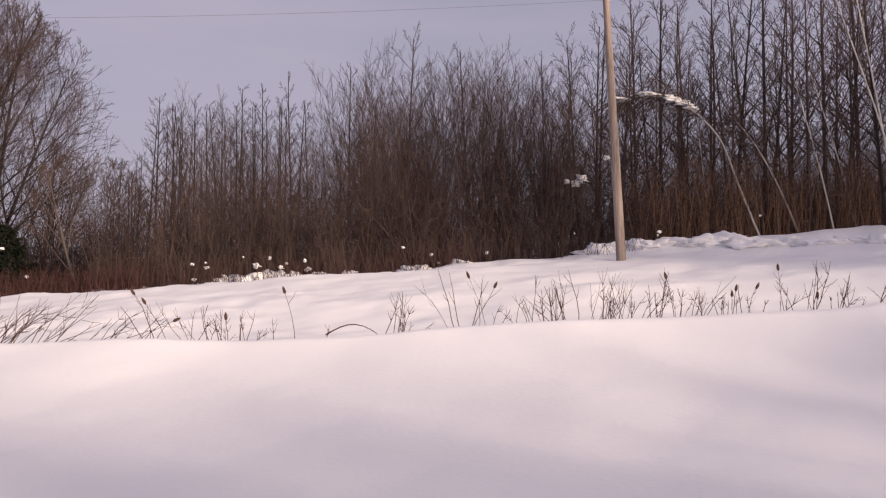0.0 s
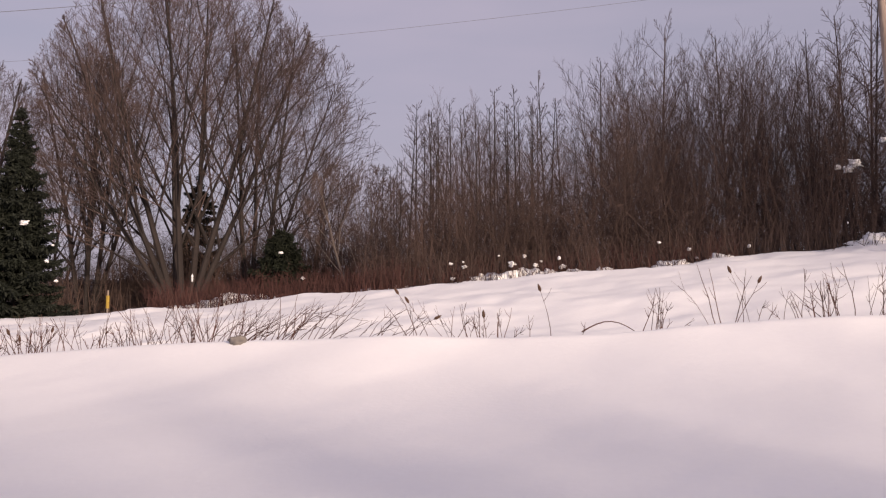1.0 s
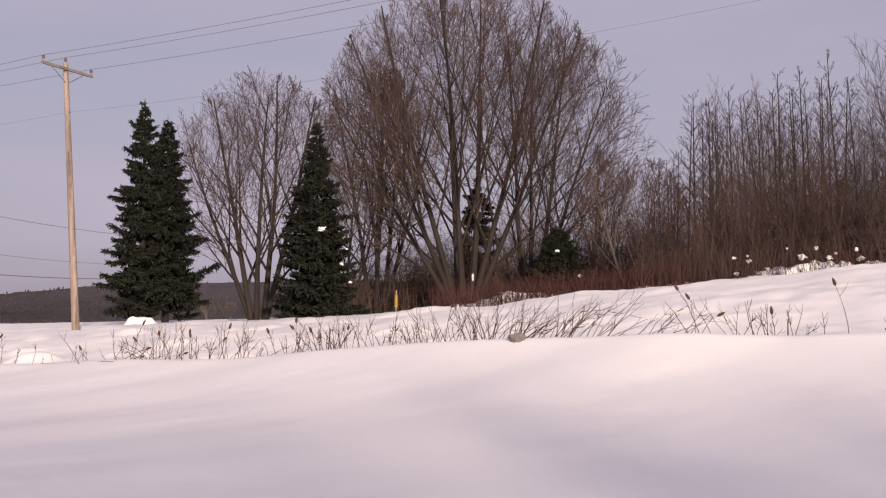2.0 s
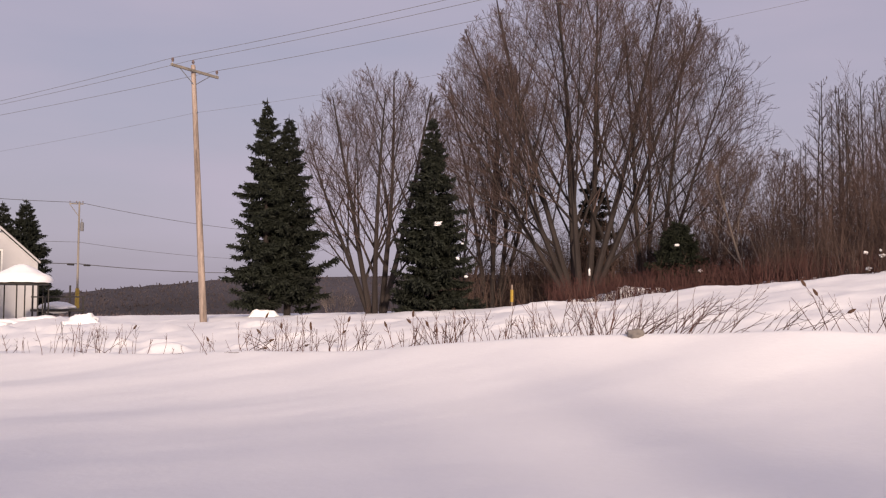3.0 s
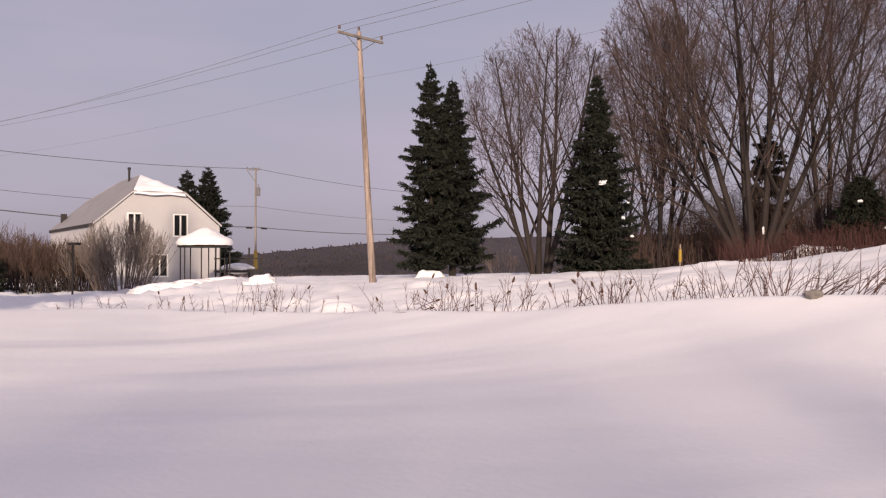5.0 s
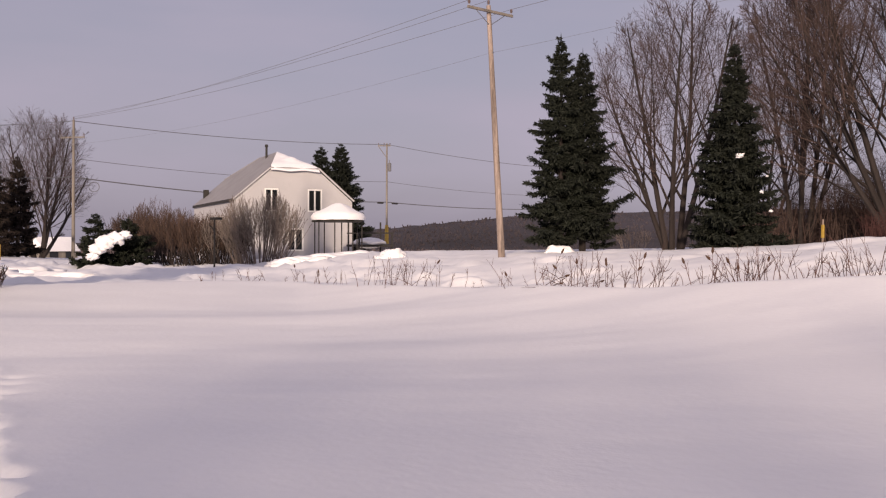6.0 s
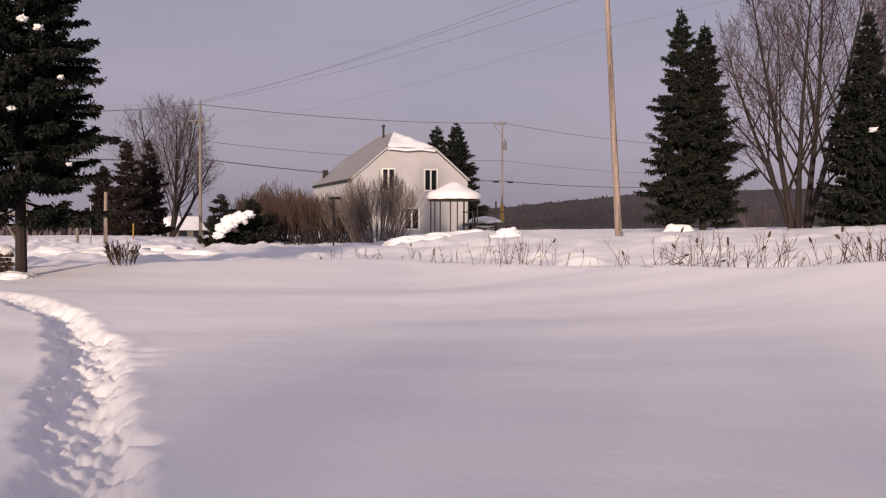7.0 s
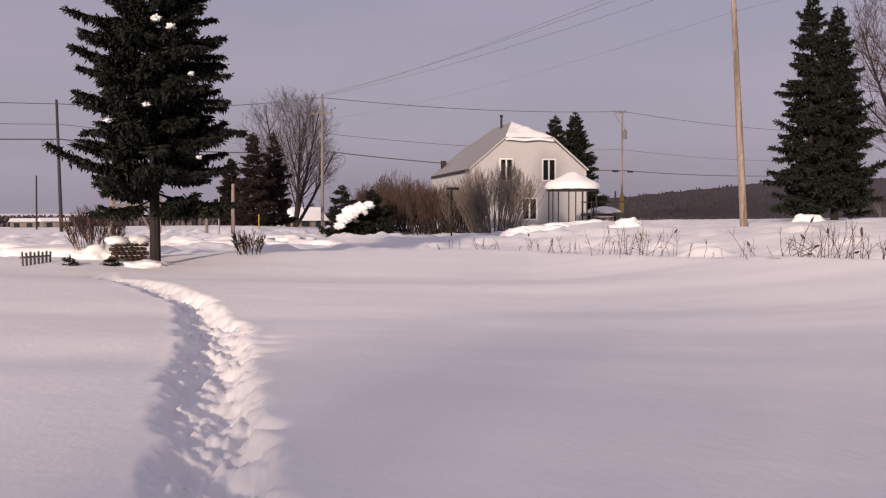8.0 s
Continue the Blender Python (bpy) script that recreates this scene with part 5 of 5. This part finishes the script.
def wood_pile():
    ob = root("woodpile", spot(57.0, 30), "stack of brown firewood capped with snow", "woodpile")
    ob.rotation_euler = (0, 0, radians(57 + 15))
    r4 = random.Random(9)
    for row in range(4):
        for k in range(7):
            bm = bmesh.new()
            rr = r4.uniform(0.055, 0.075)
            rod(bm, (-0.45 + 0.15 * k + (row % 2) * 0.07, -0.22 + r4.uniform(-0.03, 0.03), 0.06 + row * 0.13), (-0.45 + 0.15 * k + (row % 2) * 0.07, 0.25, 0.06 + row * 0.13), rr, rr * 0.9, 7)
            part("log", bm, M_RUST, ob)
    for x in (-0.28, 0.26):
        part("snow_cap", lump_bm(int(x * 10) + 9, 0.36, 0.32, 0.15, 0.3), M_SNOW2, ob, "pillow of snow on the stack").location = (x, 0, 0.58)


def timber_frame():
    ob = root("timber_frame", spot(56.6, 44), "pale weathered timber frame with a crossbar and brace", "wooden frame")
    ob.rotation_euler = (0, 0, radians(56.6))
    for x, h, w in ((-0.95, 2.2, 0.26), (0.85, 2.9, 0.34)):
        bm = bmesh.new()
        rod(bm, (x, 0, -0.3), (x + 0.03, 0, h), w / 2, w / 2 * 0.9, 10)
        part("post", bm, M_POLE, ob)
    bm = bmesh.new()
    box(bm, 1.8, 0.1, 0.12, (-0.05, -0.14, 1.75), None, 0.01)
    part("crossbar", bm, M_POLE_GREY, ob)
    bm = bmesh.new()
    rod(bm, (0.75, -0.1, 0.5), (0.1, -0.1, 1.7), 0.05)
    part("brace", bm, M_POLE_GREY, ob)


def thin_post(az, r, h, rad, mat, label, band=None):
    ob = root("post", spot(az, r, -0.2), label, "post", "roadside posts")
    bm = bmesh.new()
    rod(bm, (0, 0, 0), (0.02 * h, 0, h), rad, rad * 0.8, 8)
    part("shaft", bm, mat, ob)
    if band:
        bm = bmesh.new()
        rod(bm, (0.01, 0, band[0]), (0.015, 0, band[1]), rad * band[2], rad * band[2], 8)
        part("guard", bm, M_YELLOW, ob, "yellow plastic guard")
    return ob


build_feeder()
build_deck()
building(46.9, 108, 3.4, 4.0, 0.9, 1.5, 25, "low grey outbuilding with a snow-covered roof", M_POLE_GREY)
building(60.9, 170, 4, 3, 1.2, 0.6, 10, "low grey farm building far off under snow", M_POLE_GREY, "building", "farm_building")
building(62.4, 175, 4, 3, 1.2, 0.6, -10, "low grey farm building far off under snow", M_POLE_GREY, "building", "farm_building")
picket_fence()
wood_pile()
timber_frame()
thin_post(51.1, 60, 3.2, 0.12, M_POLE, "pale wooden post by the road")
thin_post(52.6, 58, 1.9, 0.10, M_POLE_GREY, "short grey post by the road")
thin_post(51.9, 58, 2.6, 0.05, M_STEEL, "thin metal post by the road")
thin_post(55.2, 60, 2.7, 0.06, M_POLE, "thin pale post near the spruce")
thin_post(61.8, 95, 5.2, 0.09, M_POLE_DARK, "thin dark post far off")
thin_post(49.6, 62, 1.3, 0.05, M_YELLOW, "yellow roadside marker post")
thin_post(2.75, 47, 1.35, 0.05, M_POLE, "slim pale guy stub with a yellow guard", (0.5, 1.1, 1.6))
for az, r, sd, w in ((60.1, 28.6, 83, 0.9), (57.9, 28.4, 84, 0.6)):
    spruce("spruce_bough", sd, 0.5, w, spot(az, r, -0.05), "cut dark spruce bough lying on the snow", whorls=3, lift=0.0, rag=0.9, category="bough", group="cut boughs").scale = (1.0, 0.6, 0.4)
stone = part("stone", lump_bm(31, 0.15, 0.12, 0.11, 0.5), M_STONE, None)
stone.location = spot(-4.6, float(line_distance(-4.6, 16.5, 14, 31)) - 0.1, 0.04)
tagged(stone, "grey stone showing through the snow among weeds", "stone")
arch = Tubes(4)
arch_pts = [aim(-25.0 - 0.44 * k, -1.0 + 0.75 * math.sin(math.pi * min(1, k / 8)) - 0.12 * k / 4, 18.2) for k in range(8)]
arch.add(arch_pts, [0.014 - 0.001 * k for k in range(8)])
tagged(new("fallen_twig", arch.mesh("fallen_twig", M_WEED)), "bare brown twig bowed down to the snow", "twig")

# unseen trees, added out of view only to shade the rising bank
for bx, by, k, s_up in ((36, -17, 5, 1.9), (41, -10, 4, 1.8), (44, -18, 6, 1.9), (38, -13, 4, 1.8), (47, -12, 5, 1.9)):
    az_b = math.degrees(math.atan2(-bx, by))
    c = copy_thing(kinds[k], Matrix.LocRotScale((bx, by, float(land(az_b, math.hypot(bx, by)))), Euler((0, 0, bx)), None))
    c.scale = (s_up * 1.2, s_up * 1.2, s_up)

# splice cases hung on the telephone cable
for u in (-1.1, 1.4):
    a = on_pole(P_FAR, 6.1)
    d = (P_L - P_FAR).normalized() if u < 0 else (P_ON - P_FAR).normalized()
    c = a + d * abs(u) - Vector((0, 0, 0.12))
    bm = bmesh.new()
    rod(bm, -d * 0.45, d * 0.45, 0.11, n=10)
    o = part("splice_case", bm, M_DARK, None)
    o.location = c
    tagged(o, "dark cylindrical splice case on the telephone cable", "cable case", "splice cases")

# spare cable wound in loops beside the poles
for az, el, r in ((44.75, 3.15, 86), (61.15, 3.75, 76)):
    ring = Tubes(5)
    c = aim(az, el, r)
    side = way(az - 90)
    pts = [c + (side * math.cos(a) + Vector((0, 0, 1)) * math.sin(a)) * 0.42 for a in np.linspace(0, 2 * math.pi, 19)]
    ring.add(pts, [0.03] * len(pts))
    tagged(new("cable_loop", ring.mesh("cable_loop", M_WIRE)), "black loop of spare cable hung on the line", "cable", "cable loops")

fork = part("snow_clot", lump_bm(133, 0.05, 0.05, 0.17, 0.6, 3, 2.0), M_SNOW2, None)
fork.location = aim(-1.9, 2.15, 45.4)
tagged(fork, "narrow patch of snow packed in the fork of the large maple", "snow clot", "snow clots in the brush")
